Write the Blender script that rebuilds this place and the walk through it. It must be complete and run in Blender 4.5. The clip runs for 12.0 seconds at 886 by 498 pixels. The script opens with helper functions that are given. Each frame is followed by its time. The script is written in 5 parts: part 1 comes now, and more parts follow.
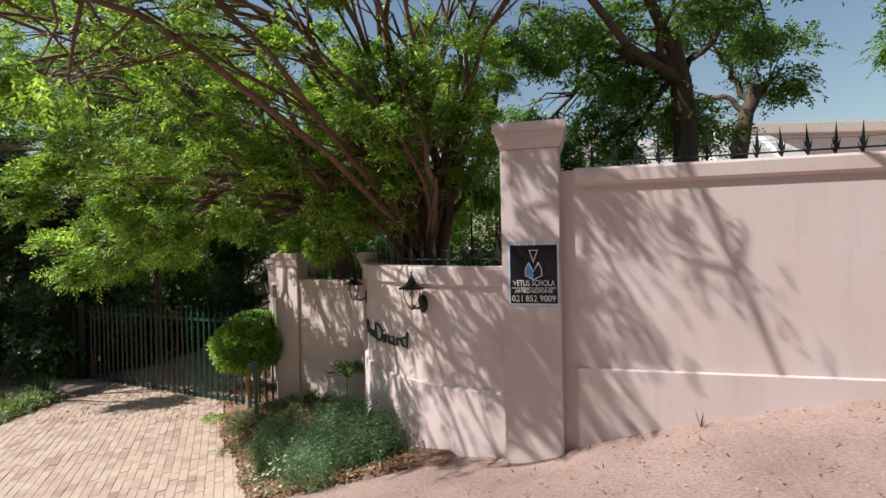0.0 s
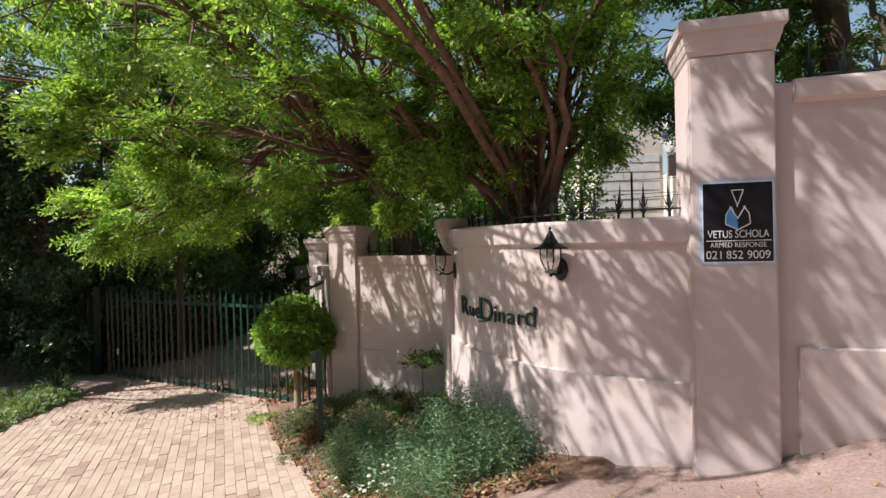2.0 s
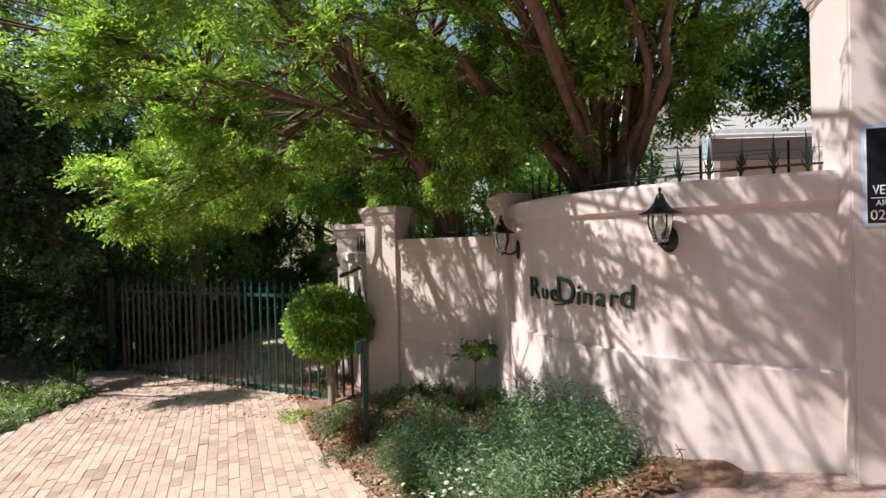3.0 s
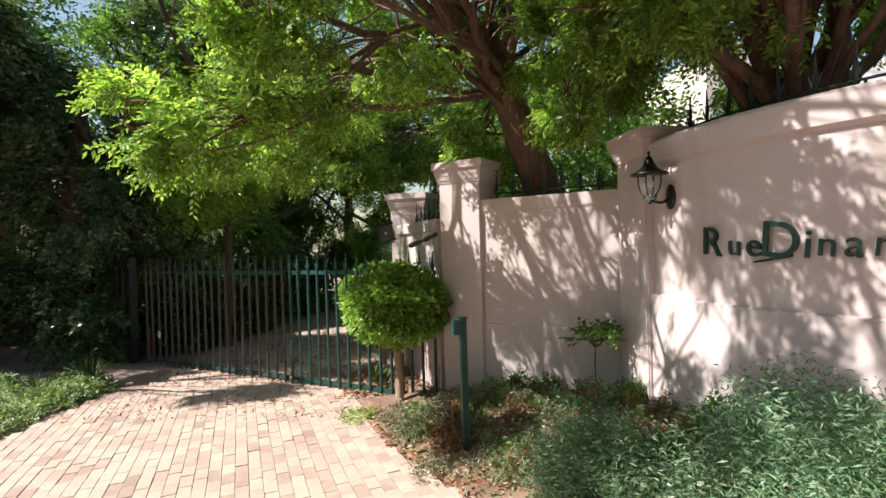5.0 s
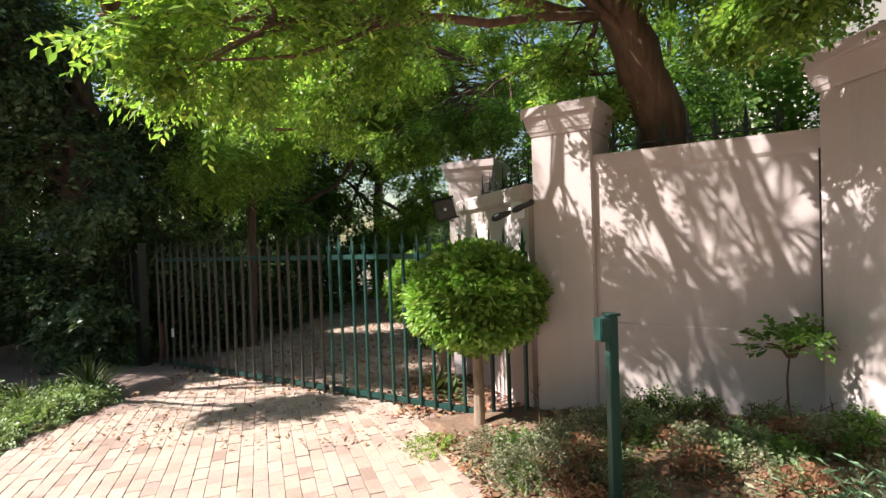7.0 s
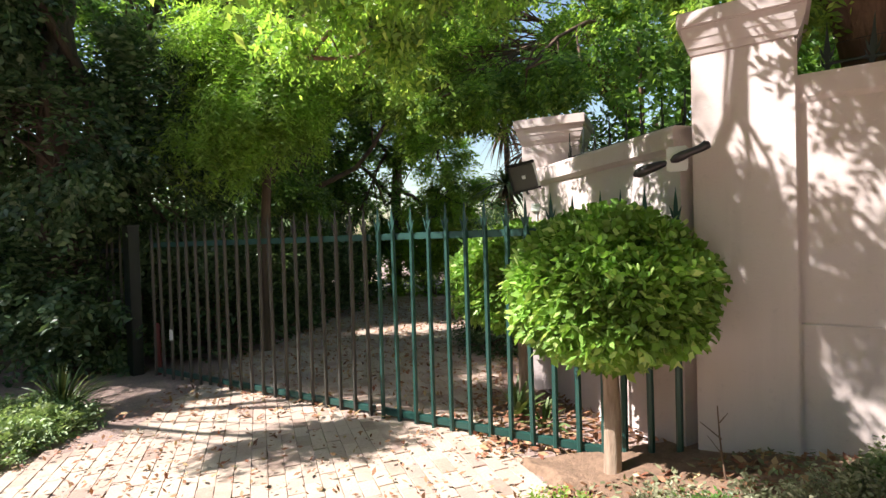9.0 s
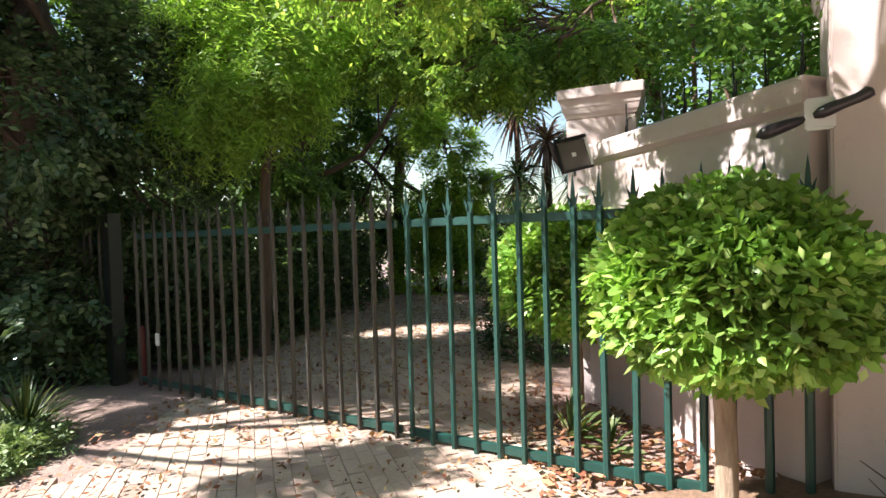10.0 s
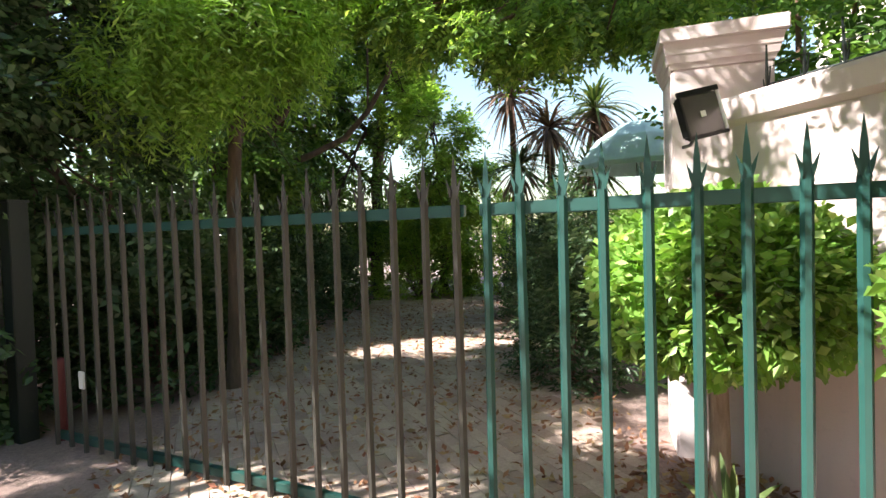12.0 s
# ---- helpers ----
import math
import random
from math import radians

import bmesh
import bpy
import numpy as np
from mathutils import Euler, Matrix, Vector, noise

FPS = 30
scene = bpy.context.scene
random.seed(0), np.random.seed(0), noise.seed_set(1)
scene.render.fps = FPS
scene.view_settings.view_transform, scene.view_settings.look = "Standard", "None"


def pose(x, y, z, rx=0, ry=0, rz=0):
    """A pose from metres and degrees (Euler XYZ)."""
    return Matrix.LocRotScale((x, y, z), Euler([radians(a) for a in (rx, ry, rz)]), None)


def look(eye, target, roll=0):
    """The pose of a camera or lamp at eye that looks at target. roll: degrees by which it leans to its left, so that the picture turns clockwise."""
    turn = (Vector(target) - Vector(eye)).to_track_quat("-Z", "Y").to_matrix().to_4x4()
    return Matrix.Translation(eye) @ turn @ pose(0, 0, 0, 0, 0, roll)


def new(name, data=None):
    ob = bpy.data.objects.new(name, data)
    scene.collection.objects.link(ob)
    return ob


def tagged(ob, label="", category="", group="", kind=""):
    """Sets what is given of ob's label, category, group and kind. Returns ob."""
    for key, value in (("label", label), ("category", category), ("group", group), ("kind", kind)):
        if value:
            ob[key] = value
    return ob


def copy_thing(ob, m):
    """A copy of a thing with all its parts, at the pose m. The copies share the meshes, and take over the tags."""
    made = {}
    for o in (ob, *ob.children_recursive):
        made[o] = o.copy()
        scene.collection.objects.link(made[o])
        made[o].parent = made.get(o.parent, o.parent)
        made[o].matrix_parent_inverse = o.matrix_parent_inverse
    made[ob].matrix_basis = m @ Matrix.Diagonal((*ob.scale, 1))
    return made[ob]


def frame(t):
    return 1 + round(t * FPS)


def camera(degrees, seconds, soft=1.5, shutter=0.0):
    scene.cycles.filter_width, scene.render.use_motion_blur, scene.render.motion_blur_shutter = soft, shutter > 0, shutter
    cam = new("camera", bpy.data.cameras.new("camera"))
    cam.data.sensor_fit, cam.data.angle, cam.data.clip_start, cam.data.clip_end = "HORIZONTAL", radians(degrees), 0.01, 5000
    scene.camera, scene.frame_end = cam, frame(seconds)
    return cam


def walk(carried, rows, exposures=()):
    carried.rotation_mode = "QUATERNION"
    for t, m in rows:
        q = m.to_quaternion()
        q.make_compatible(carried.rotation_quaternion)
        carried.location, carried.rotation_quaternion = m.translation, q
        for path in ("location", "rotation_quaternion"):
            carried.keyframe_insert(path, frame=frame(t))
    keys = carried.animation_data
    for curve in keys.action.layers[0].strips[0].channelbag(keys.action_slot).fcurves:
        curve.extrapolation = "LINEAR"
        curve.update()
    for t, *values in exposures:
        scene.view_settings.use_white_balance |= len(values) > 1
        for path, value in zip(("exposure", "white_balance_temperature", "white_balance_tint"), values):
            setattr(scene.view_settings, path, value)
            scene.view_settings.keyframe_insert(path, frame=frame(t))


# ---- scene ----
cam = camera(82.5, 12.0)
METRES, EYE, TILT, LEAN, TURN = 9.6, 1.5, 0.0, 0.0, 0.0
ROWS = [
    (0.0, 0.0, 0.0, 0.0, -0.01, -0.56, 1.3),
    (0.5, -0.0333, 0.0269, -0.01, 0.15, -0.58, 1.36),
    (1.0, -0.0638, 0.0585, -0.0187, 0.04, -0.57, 1.37),
    (1.5, -0.097, 0.0908, -0.0292, -0.07, -0.57, 1.44),
    (2.0, -0.1279, 0.1258, -0.0419, -0.16, -0.56, 1.46),
    (2.5, -0.1596, 0.1583, -0.0536, -0.16, -0.59, 1.53),
    (3.0, -0.1901, 0.1912, -0.0656, 0.3, -0.55, 1.56),
    (3.5, -0.2164, 0.2187, -0.0748, 1.04, -0.52, 1.65),
    (5.5, -0.3074, 0.3561, -0.1128, 2.04, -0.71, 1.83),
    (6.0, -0.3253, 0.3929, -0.1162, 2.89, -0.96, 1.86),
    (6.5, -0.3421, 0.4277, -0.121, 3.08, -1.02, 1.85),
    (7.0, -0.3606, 0.4629, -0.1244, 3.51, -1.08, 1.91),
    (9.0, -0.4435, 0.5989, -0.144, 3.52, -1.11, 1.73),
    (9.5, -0.4634, 0.6348, -0.148, 3.17, -1.16, 1.75),
    (10.0, -0.4831, 0.6698, -0.1516, 2.71, -1.28, 1.7),
    (10.5, -0.4978, 0.7037, -0.1515, 2.2, -1.36, 1.72),
    (11.0, -0.5156, 0.7353, -0.1512, 1.45, -1.4, 1.74),
    (11.5, -0.534, 0.7682, -0.1525, -0.21, -1.4, 1.71),
    (12.0, -0.553, 0.8027, -0.1517, -1.89, -1.55, 1.74),
]
walk(cam, [(t, pose(0, 0, EYE, TILT, LEAN, TURN) @ pose(METRES * x, METRES * y, METRES * z, 90 + pitch, roll, yaw)) for t, x, y, z, yaw, pitch, roll in ROWS],
     exposures=[(0.0, 0.52), (2.5, 0.75), (5.5, 1.1), (9.5, 1.6), (12.0, 2.12)])

# world, sun, exposure
SUN_TO = Vector((-0.68, -0.16, 0.715)).normalized()
world = bpy.data.worlds.new("sky")
scene.world = world
world.use_nodes = True
wn = world.node_tree.nodes
sky = wn.new("ShaderNodeTexSky")
sky.sky_type = "NISHITA"
sky.sun_disc = False
sky.sun_elevation = math.asin(SUN_TO.z)
sky.sun_rotation = math.atan2(SUN_TO.x, SUN_TO.y)
world.node_tree.links.new(sky.outputs[0], wn["Background"].inputs[0])
wn["Background"].inputs[1].default_value = 0.076
sky.dust_density, sky.air_density = 1.0, 1.4
sun_data = bpy.data.lights.new("sun", "SUN")
sun_data.energy, sun_data.angle, sun_data.color = 5.0, radians(0.55), (1.0, 0.965, 0.915)
new("sun", sun_data).matrix_world = look(SUN_TO * 50, (0, 0, 0))


# ---- materials ----
class Mat:
    """A small builder for one procedural material."""

    def __init__(self, name, rough=0.6, metal=0.0):
        self.m = bpy.data.materials.new(name)
        self.m.use_nodes = True
        self.n, self.l = self.m.node_tree.nodes, self.m.node_tree.links
        self.b = self.n["Principled BSDF"]
        self.b.inputs["Roughness"].default_value = rough
        self.b.inputs["Metallic"].default_value = metal
        self.co = self.n.new("ShaderNodeTexCoord").outputs["Object"]

    def world_coords(self):
        self.co = self.n.new("ShaderNodeNewGeometry").outputs["Position"]
        return self

    def noise(self, scale, detail=4.0, rough=0.55, stretch=None):
        t = self.n.new("ShaderNodeTexNoise")
        t.inputs["Scale"].default_value = scale
        t.inputs["Detail"].default_value = detail
        t.inputs["Roughness"].default_value = rough
        src = self.co
        if stretch:
            mp = self.n.new("ShaderNodeMapping")
            mp.inputs["Scale"].default_value = stretch
            self.l.new(src, mp.inputs[0])
            src = mp.outputs[0]
        self.l.new(src, t.inputs["Vector"])
        return t.outputs[0]

    def ramp(self, src, stops):
        r = self.n.new("ShaderNodeValToRGB")
        el = r.color_ramp.elements
        while len(el) < len(stops):
            el.new(0.5)
        for e, (p, c) in zip(el, stops):
            e.position = p
            e.color = (*c, 1) if len(c) == 3 else c
        self.l.new(src, r.inputs[0])
        return r.outputs[0]

    def mix(self, a, b, fac, mode="MIX"):
        x = self.n.new("ShaderNodeMix")
        x.data_type, x.blend_type = "RGBA", mode
        for sock, v in ((x.inputs[0], fac), (x.inputs[6], a), (x.inputs[7], b)):
            if isinstance(v, (int, float)):
                sock.default_value = v
            elif isinstance(v, tuple):
                sock.default_value = (*v, 1)
            else:
                self.l.new(v, sock)
        return x.outputs[2]

    def rand(self, kind="object"):
        if kind == "object":
            return self.n.new("ShaderNodeObjectInfo").outputs["Random"]
        return self.n.new("ShaderNodeNewGeometry").outputs["Random Per Island"]

    def colour(self, c):
        if isinstance(c, tuple):
            self.b.inputs["Base Color"].default_value = (*c, 1)
        else:
            self.l.new(c, self.b.inputs["Base Color"])
        return self

    def bump(self, src, strength=0.3, dist=0.01):
        b = self.n.new("ShaderNodeBump")
        b.inputs["Strength"].default_value = strength
        b.inputs["Distance"].default_value = dist
        self.l.new(src, b.inputs["Height"])
        self.l.new(b.outputs[0], self.b.inputs["Normal"])
        return self


def grey(v):
    return (v, v, v)


def plaster(name, base):
    """Painted plaster: soft blotches, rain streaks, dust low down in patches, trowel relief."""
    k = Mat(name, 0.85).world_coords()
    base = (base[0] * 1.01, base[1] * 0.965, base[2] * 0.975)
    dark = tuple(c * 0.82 for c in base)
    warm = (base[0] * 0.98, base[1] * 0.93, base[2] * 0.89)
    c = k.ramp(k.noise(1.3, 6), [(0.35, warm), (0.65, base)])
    streak = k.ramp(k.noise(3.0, 5, 0.6, (2.2, 2.2, 0.22)), [(0.52, grey(0)), (0.75, grey(0.55))])
    c = k.mix(c, dark, streak)
    spots = k.ramp(k.noise(22, 3), [(0.6, grey(0)), (0.74, grey(0.35))])
    c = k.mix(c, tuple(v * 0.75 for v in base), spots)
    k.colour(c)
    k.bump(k.noise(55, 6, 0.7), 0.35, 0.006)
    return k.m


def foliage(name, a, b, glow, rough=0.5, trans=0.35):
    """Leaves: each its own tone, light shining through."""
    k = Mat(name, rough)
    col = k.ramp(k.rand("island"), [(0.0, a), (0.75, b), (1.0, glow)])
    big = k.ramp(k.noise(2.6, 3), [(0.35, grey(0.55)), (0.65, grey(1.15))])
    col = k.mix(col, big, 1.0, "MULTIPLY")
    k.colour(col)
    k.b.inputs["Specular IOR Level"].default_value = 0.35
    tr = k.n.new("ShaderNodeBsdfTranslucent")
    tcol = k.mix(col, (1.22, 1.25, 0.6), 0.95, "MULTIPLY")
    k.l.new(tcol, tr.inputs[0])
    mx = k.n.new("ShaderNodeMixShader")
    mx.inputs[0].default_value = trans
    k.l.new(k.b.outputs[0], mx.inputs[1])
    k.l.new(tr.outputs[0], mx.inputs[2])
    k.l.new(mx.outputs[0], k.n["Material Output"].inputs[0])
    return k.m


def painted(name, base, rough=0.45, metal=0.0, wear=(0.1, 0.07, 0.05), amount=0.5):
    k = Mat(name, rough, metal)
    c = k.ramp(k.noise(6, 4), [(0.3, tuple(v * 0.8 for v in base)), (0.7, base)])
    c = k.mix(c, wear, k.ramp(k.noise(38, 5, 0.7), [(0.62, grey(0)), (0.75, grey(amount))]))
    k.colour(c)
    k.bump(k.noise(90, 3), 0.12, 0.002)
    return k.m


def bark(name, a, b):
    k = Mat(name, 0.9)
    g = k.noise(9, 6, 0.65, (1.6, 1.6, 0.3))
    k.colour(k.ramp(g, [(0.3, a), (0.7, b)]))
    k.bump(g, 0.9, 0.03)
    return k.m


def earth(name, stops, fine=40.0):
    k = Mat(name, 0.95).world_coords()
    c = k.ramp(k.noise(1.1, 7, 0.6), stops)
    c = k.mix(c, k.ramp(k.noise(fine, 5, 0.7), [(0.35, grey(0.72)), (0.65, grey(1.12))]), 1.0, "MULTIPLY")
    k.colour(c)
    k.bump(k.noise(fine * 0.6, 6, 0.7), 0.7, 0.03)
    return k.m


WALL = plaster("plaster_beige_pink", (0.55, 0.488, 0.478))
SAND = earth("sandy_verge", [(0.3, (0.27, 0.18, 0.155)), (0.7, (0.4, 0.285, 0.25))])
SOIL = earth("bed_soil", [(0.3, (0.15, 0.085, 0.055)), (0.7, (0.3, 0.19, 0.13))], 25)
JOINT = earth("paver_sand", [(0.3, (0.38, 0.28, 0.215)), (0.7, (0.5, 0.38, 0.3))], 60)
BARK = bark("bark_brown", (0.07, 0.038, 0.024), (0.19, 0.11, 0.07))
BARK_PALE = bark("bark_pale", (0.2, 0.13, 0.09), (0.45, 0.34, 0.26))
BARK_DARK = bark("bark_dark", (0.05, 0.035, 0.025), (0.13, 0.09, 0.065))
LEAF = foliage("leaf_feathery", (0.125, 0.235, 0.055), (0.31, 0.48, 0.105), (0.6, 0.72, 0.2), 0.42, 0.57)
LEAF_DEEP = foliage("leaf_deep", (0.075, 0.16, 0.04), (0.155, 0.28, 0.065), (0.28, 0.42, 0.11), 0.36, 0.46)
LEAF_DARK = foliage("leaf_dark", (0.06, 0.11, 0.055), (0.115, 0.18, 0.088), (0.23, 0.3, 0.17), 0.25, 0.3)
LEAF_TOPIARY = foliage("leaf_topiary", (0.155, 0.29, 0.055), (0.28, 0.47, 0.1), (0.56, 0.67, 0.26), 0.33, 0.38)
LEAF_WILLOW = foliage("leaf_willowy", (0.2, 0.36, 0.07), (0.36, 0.54, 0.115), (0.5, 0.66, 0.18), 0.45, 0.6)
LEAF_GREY = foliage("leaf_lavender", (0.09, 0.2, 0.1), (0.25, 0.4, 0.23), (0.52, 0.63, 0.43), 0.6, 0.25)
LEAF_COVER = foliage("leaf_cover", (0.18, 0.26, 0.1), (0.34, 0.44, 0.22), (0.55, 0.62, 0.4), 0.5, 0.25)
LEAF_OLIVE = foliage("leaf_olive", (0.15, 0.16, 0.085), (0.3, 0.3, 0.18), (0.52, 0.5, 0.36), 0.6, 0.2)
LEAF_DRY = foliage("leaf_dry", (0.26, 0.09, 0.055), (0.36, 0.2, 0.11), (0.5, 0.36, 0.2), 0.8, 0.15)
PETAL = foliage("petal_white", (0.7, 0.7, 0.62), (0.8, 0.8, 0.74), (0.82, 0.82, 0.8), 0.6, 0.3)
STRAP = foliage("strap_leaf", (0.05, 0.1, 0.03), (0.14, 0.19, 0.06), (0.3, 0.3, 0.12), 0.45, 0.25)
GREEN_PAINT = painted("palisade_green_paint", (0.016, 0.064, 0.054), 0.42, 0.0, (0.06, 0.05, 0.04), 0.7)
# pales under the trees: tree shade put into the colour as dark grey-brown
PALE_SHADED = painted("shaded_pale_paint", (0.052, 0.048, 0.04), 0.6, 0.0, (0.02, 0.034, 0.028), 0.8)
BLACK_IRON = painted("black_iron", (0.01, 0.0095, 0.01), 0.4, 0.2, (0.05, 0.03, 0.022), 0.35)
SPIKE_PAINT = painted("spike_dark_green", (0.01, 0.016, 0.014), 0.5)
WHITE_PLASTIC = painted("white_plastic", (0.72, 0.72, 0.72), 0.4, 0.0, (0.4, 0.36, 0.32), 0.3)
LETTER_GREEN = painted("verdigris_letters", (0.012, 0.05, 0.038), 0.5, 0.3, (0.05, 0.03, 0.02), 0.6)
CRACK = Mat("joint_gap", 0.9).colour((0.05, 0.035, 0.03)).m


def glass_mat():
    k = Mat("lamp_glass", 0.05)
    k.colour((0.95, 0.95, 0.93))
    k.b.inputs["Transmission Weight"].default_value = 0.9
    k.b.inputs["IOR"].default_value = 1.1
    return k.m


GLASS = glass_mat()


# ---- building helpers ----
def tidy(bm, smooth=False):
    bmesh.ops.recalc_face_normals(bm, faces=bm.faces)
    for f in bm.faces:
        f.smooth = smooth
    return bm


def mesh_of(name, bm, material, smooth=False):
    tidy(bm, smooth)
    me = bpy.data.meshes.new(name)
    bm.to_mesh(me)
    bm.free()
    me.materials.append(material)
    return me


def part(name, bm, material, parent=None, label="", smooth=False):
    """One bmesh as one mesh object, under a thing or a part."""
    ob = new(name, mesh_of(name, bm, material, smooth))
    if parent:
        ob.parent = parent
        if label:
            ob["label"] = label
    return ob


def thing(name, at=(0, 0, 0), turn=0.0, label="", category="", group="", kind=""):
    ob = new(name)
    ob.empty_display_size = 0.1
    ob.matrix_basis = pose(*at, 0, 0, turn)
    return tagged(ob, label, category, group, kind)


def arrays(name, verts, faces, material, parent=None, smooth=False, label=""):
    """A mesh object from numpy arrays of corners and equal-sided faces."""
    verts, faces = np.asarray(verts, dtype=np.float32), np.asarray(faces, dtype=np.int32)
    me = bpy.data.meshes.new(name)
    me.vertices.add(len(verts))
    me.vertices.foreach_set("co", verts.ravel())
    n, k = faces.shape
    me.loops.add(n * k)
    me.loops.foreach_set("vertex_index", faces.ravel())
    me.polygons.add(n)
    me.polygons.foreach_set("loop_start", np.arange(0, n * k, k, dtype=np.int32))
    me.polygons.foreach_set("loop_total", np.full(n, k, dtype=np.int32))
    me.polygons.foreach_set("use_smooth", np.full(n, smooth))
    me.update(calc_edges=True)
    me.materials.append(material)
    ob = new(name, me)
    if parent:
        ob.parent = parent
    if label:
        ob["label"] = label
    return ob


def box(bm, x0, x1, y0, y1, z0, z1, bevel=0.0):
    made = bmesh.ops.create_cube(bm, size=1.0)["verts"]
    for v in made:
        v.co = Vector(((x0 + x1) / 2 + v.co.x * (x1 - x0), (y0 + y1) / 2 + v.co.y * (y1 - y0), (z0 + z1) / 2 + v.co.z * (z1 - z0)))
    if bevel:
        edges = {e for v in made for e in v.link_edges}
        bmesh.ops.bevel(bm, geom=list(edges), offset=bevel, segments=2, affect="EDGES")
    return bm


def lathe(bm, profile, seg=16, at=(0, 0, 0)):
    """Turns a profile of (radius, height) about the upright axis."""
    rings = []
    for r, z in profile:
        if r < 1e-4:
            rings.append([bm.verts.new((at[0], at[1], at[2] + z))])
        else:
            rings.append([bm.verts.new((at[0] + r * math.cos(6.28319 * i / seg), at[1] + r * math.sin(6.28319 * i / seg), at[2] + z)) for i in range(seg)])
    for a, b in zip(rings, rings[1:]):
        for i in range(seg):
            q = [a[i % len(a)], a[(i + 1) % len(a)], b[(i + 1) % len(b)], b[i % len(b)]]
            q = list(dict.fromkeys(q))
            if len(q) > 2:
                bm.faces.new(q)
    return bm


def tube_arrays(points, radii, sides=6):
    """Corners and quads of a tapering tube along a line."""
    p = np.asarray(points, float)
    d = np.gradient(p, axis=0)
    d /= np.linalg.norm(d, axis=1, keepdims=True) + 1e-9
    ref = np.where(np.abs(d[:, 2:3]) > 0.9, [[1.0, 0, 0]], [[0, 0, 1.0]])
    u = np.cross(d, ref)
    u /= np.linalg.norm(u, axis=1, keepdims=True) + 1e-9
    v = np.cross(d, u)
    a = np.arange(sides) * 2 * math.pi / sides
    r = np.asarray(radii, float)[:, None, None]
    ring = p[:, None, :] + r * (np.cos(a)[None, :, None] * u[:, None, :] + np.sin(a)[None, :, None] * v[:, None, :])
    verts = ring.reshape(-1, 3)
    i, j = np.meshgrid(np.arange(len(p) - 1), np.arange(sides), indexing="ij")
    k = (j + 1) % sides
    faces = np.stack([i * sides + j, i * sides + k, (i + 1) * sides + k, (i + 1) * sides + j], -1).reshape(-1, 4)
    return verts, faces


def tubes(name, lines, material, parent=None, sides=6, label="", smooth=True):
    vs, fs, n = [], [], 0
    for pts, rad in lines:
        v, f = tube_arrays(pts, rad, sides)
        vs.append(v)
        fs.append(f + n)
        n += len(v)
    return arrays(name, np.concatenate(vs), np.concatenate(fs), material, parent, smooth, label)


def sweep(bm, path, profile, closed_ends=True):
    """Sweeps a profile of (outward, height) along a level path of (point, outward) pairs."""
    rings = [[bm.verts.new((p[0] + o[0] * a, p[1] + o[1] * a, h)) for a, h in profile] for p, o in path]
    n = len(profile)
    for r, s in zip(rings, rings[1:]):
        for i in range(n):
            bm.faces.new((r[i], r[(i + 1) % n], s[(i + 1) % n], s[i]))
    if closed_ends:
        bm.faces.new(rings[0])
        bm.faces.new(list(reversed(rings[-1])))
    return bm


def arc_line(points, n):
    """A smooth line of n points through a few given ones."""
    p = np.asarray(points, float)
    t = np.linspace(0, len(p) - 1, n)
    out = []
    for s in t:
        i = min(int(s), len(p) - 2)
        f = s - i
        a, b, c, d = p[max(i - 1, 0)], p[i], p[i + 1], p[min(i + 2, len(p) - 1)]
        out.append(0.5 * (2 * b + (c - a) * f + (2 * a - 5 * b + 4 * c - d) * f * f + (3 * b - a - 3 * c + d) * f ** 3))
    return np.array(out)


# ---- ground ----
def drive_right(y):
    """The driveway's edge beside the bed: straight by the gate, widening towards the street."""
    return -3.95 + 0.55 * 0.12 * np.logaddexp(0, (8.8 - np.asarray(y, float)) / 0.12) + 0.04 * np.sin(3.1 * np.asarray(y, float))


def ground_z(x, y):
    x, y = np.asarray(x, float), np.asarray(y, float)
    q = 1.4 + 0.215 * x - 0.13 * y
    q = 2.2 - 0.3 * np.logaddexp(0, (2.2 - q) / 0.3)
    z = -1.4 + 0.13 * np.logaddexp(0, q / 0.13)
    z = z - 0.13 * np.exp(-((x - 0.75) ** 2 + (y - 4.6) ** 2) / 0.5)
    inbed = 0.5 + 0.5 * np.tanh((x - drive_right(y) - 0.55) / 0.32)
    z = z + 0.3 * inbed * np.exp(-(((x + 2.3) / 1.9) ** 2 + ((y - 7.7) / 1.5) ** 2))
    return z


def gz(x, y):
    return float(ground_z(x, y))


def sheet(name, xs, ys, lift, material, mask=None):
    gx, gy = np.meshgrid(xs, ys, indexing="ij")
    z = ground_z(gx, gy) + lift
    z += 0.012 * np.sin(gx * 5.1 + gy * 2.3) * np.sin(gy * 4.3 - gx * 1.7) if lift == 0 else 0
    v = np.stack([gx, gy, z], -1).reshape(-1, 3)
    n = len(ys)
    i, j = np.meshgrid(np.arange(len(xs) - 1), np.arange(n - 1), indexing="ij")
    f = np.stack([i * n + j, (i + 1) * n + j, (i + 1) * n + j + 1, i * n + j + 1], -1).reshape(-1, 4)
    if mask is not None:
        c = v[f].mean(1)
        f = f[mask(c[:, 0], c[:, 1])]
        used, inv = np.unique(f, return_inverse=True)
        v, f = v[used], inv.reshape(-1, 4)
    return arrays(name, v, f, material, smooth=True)


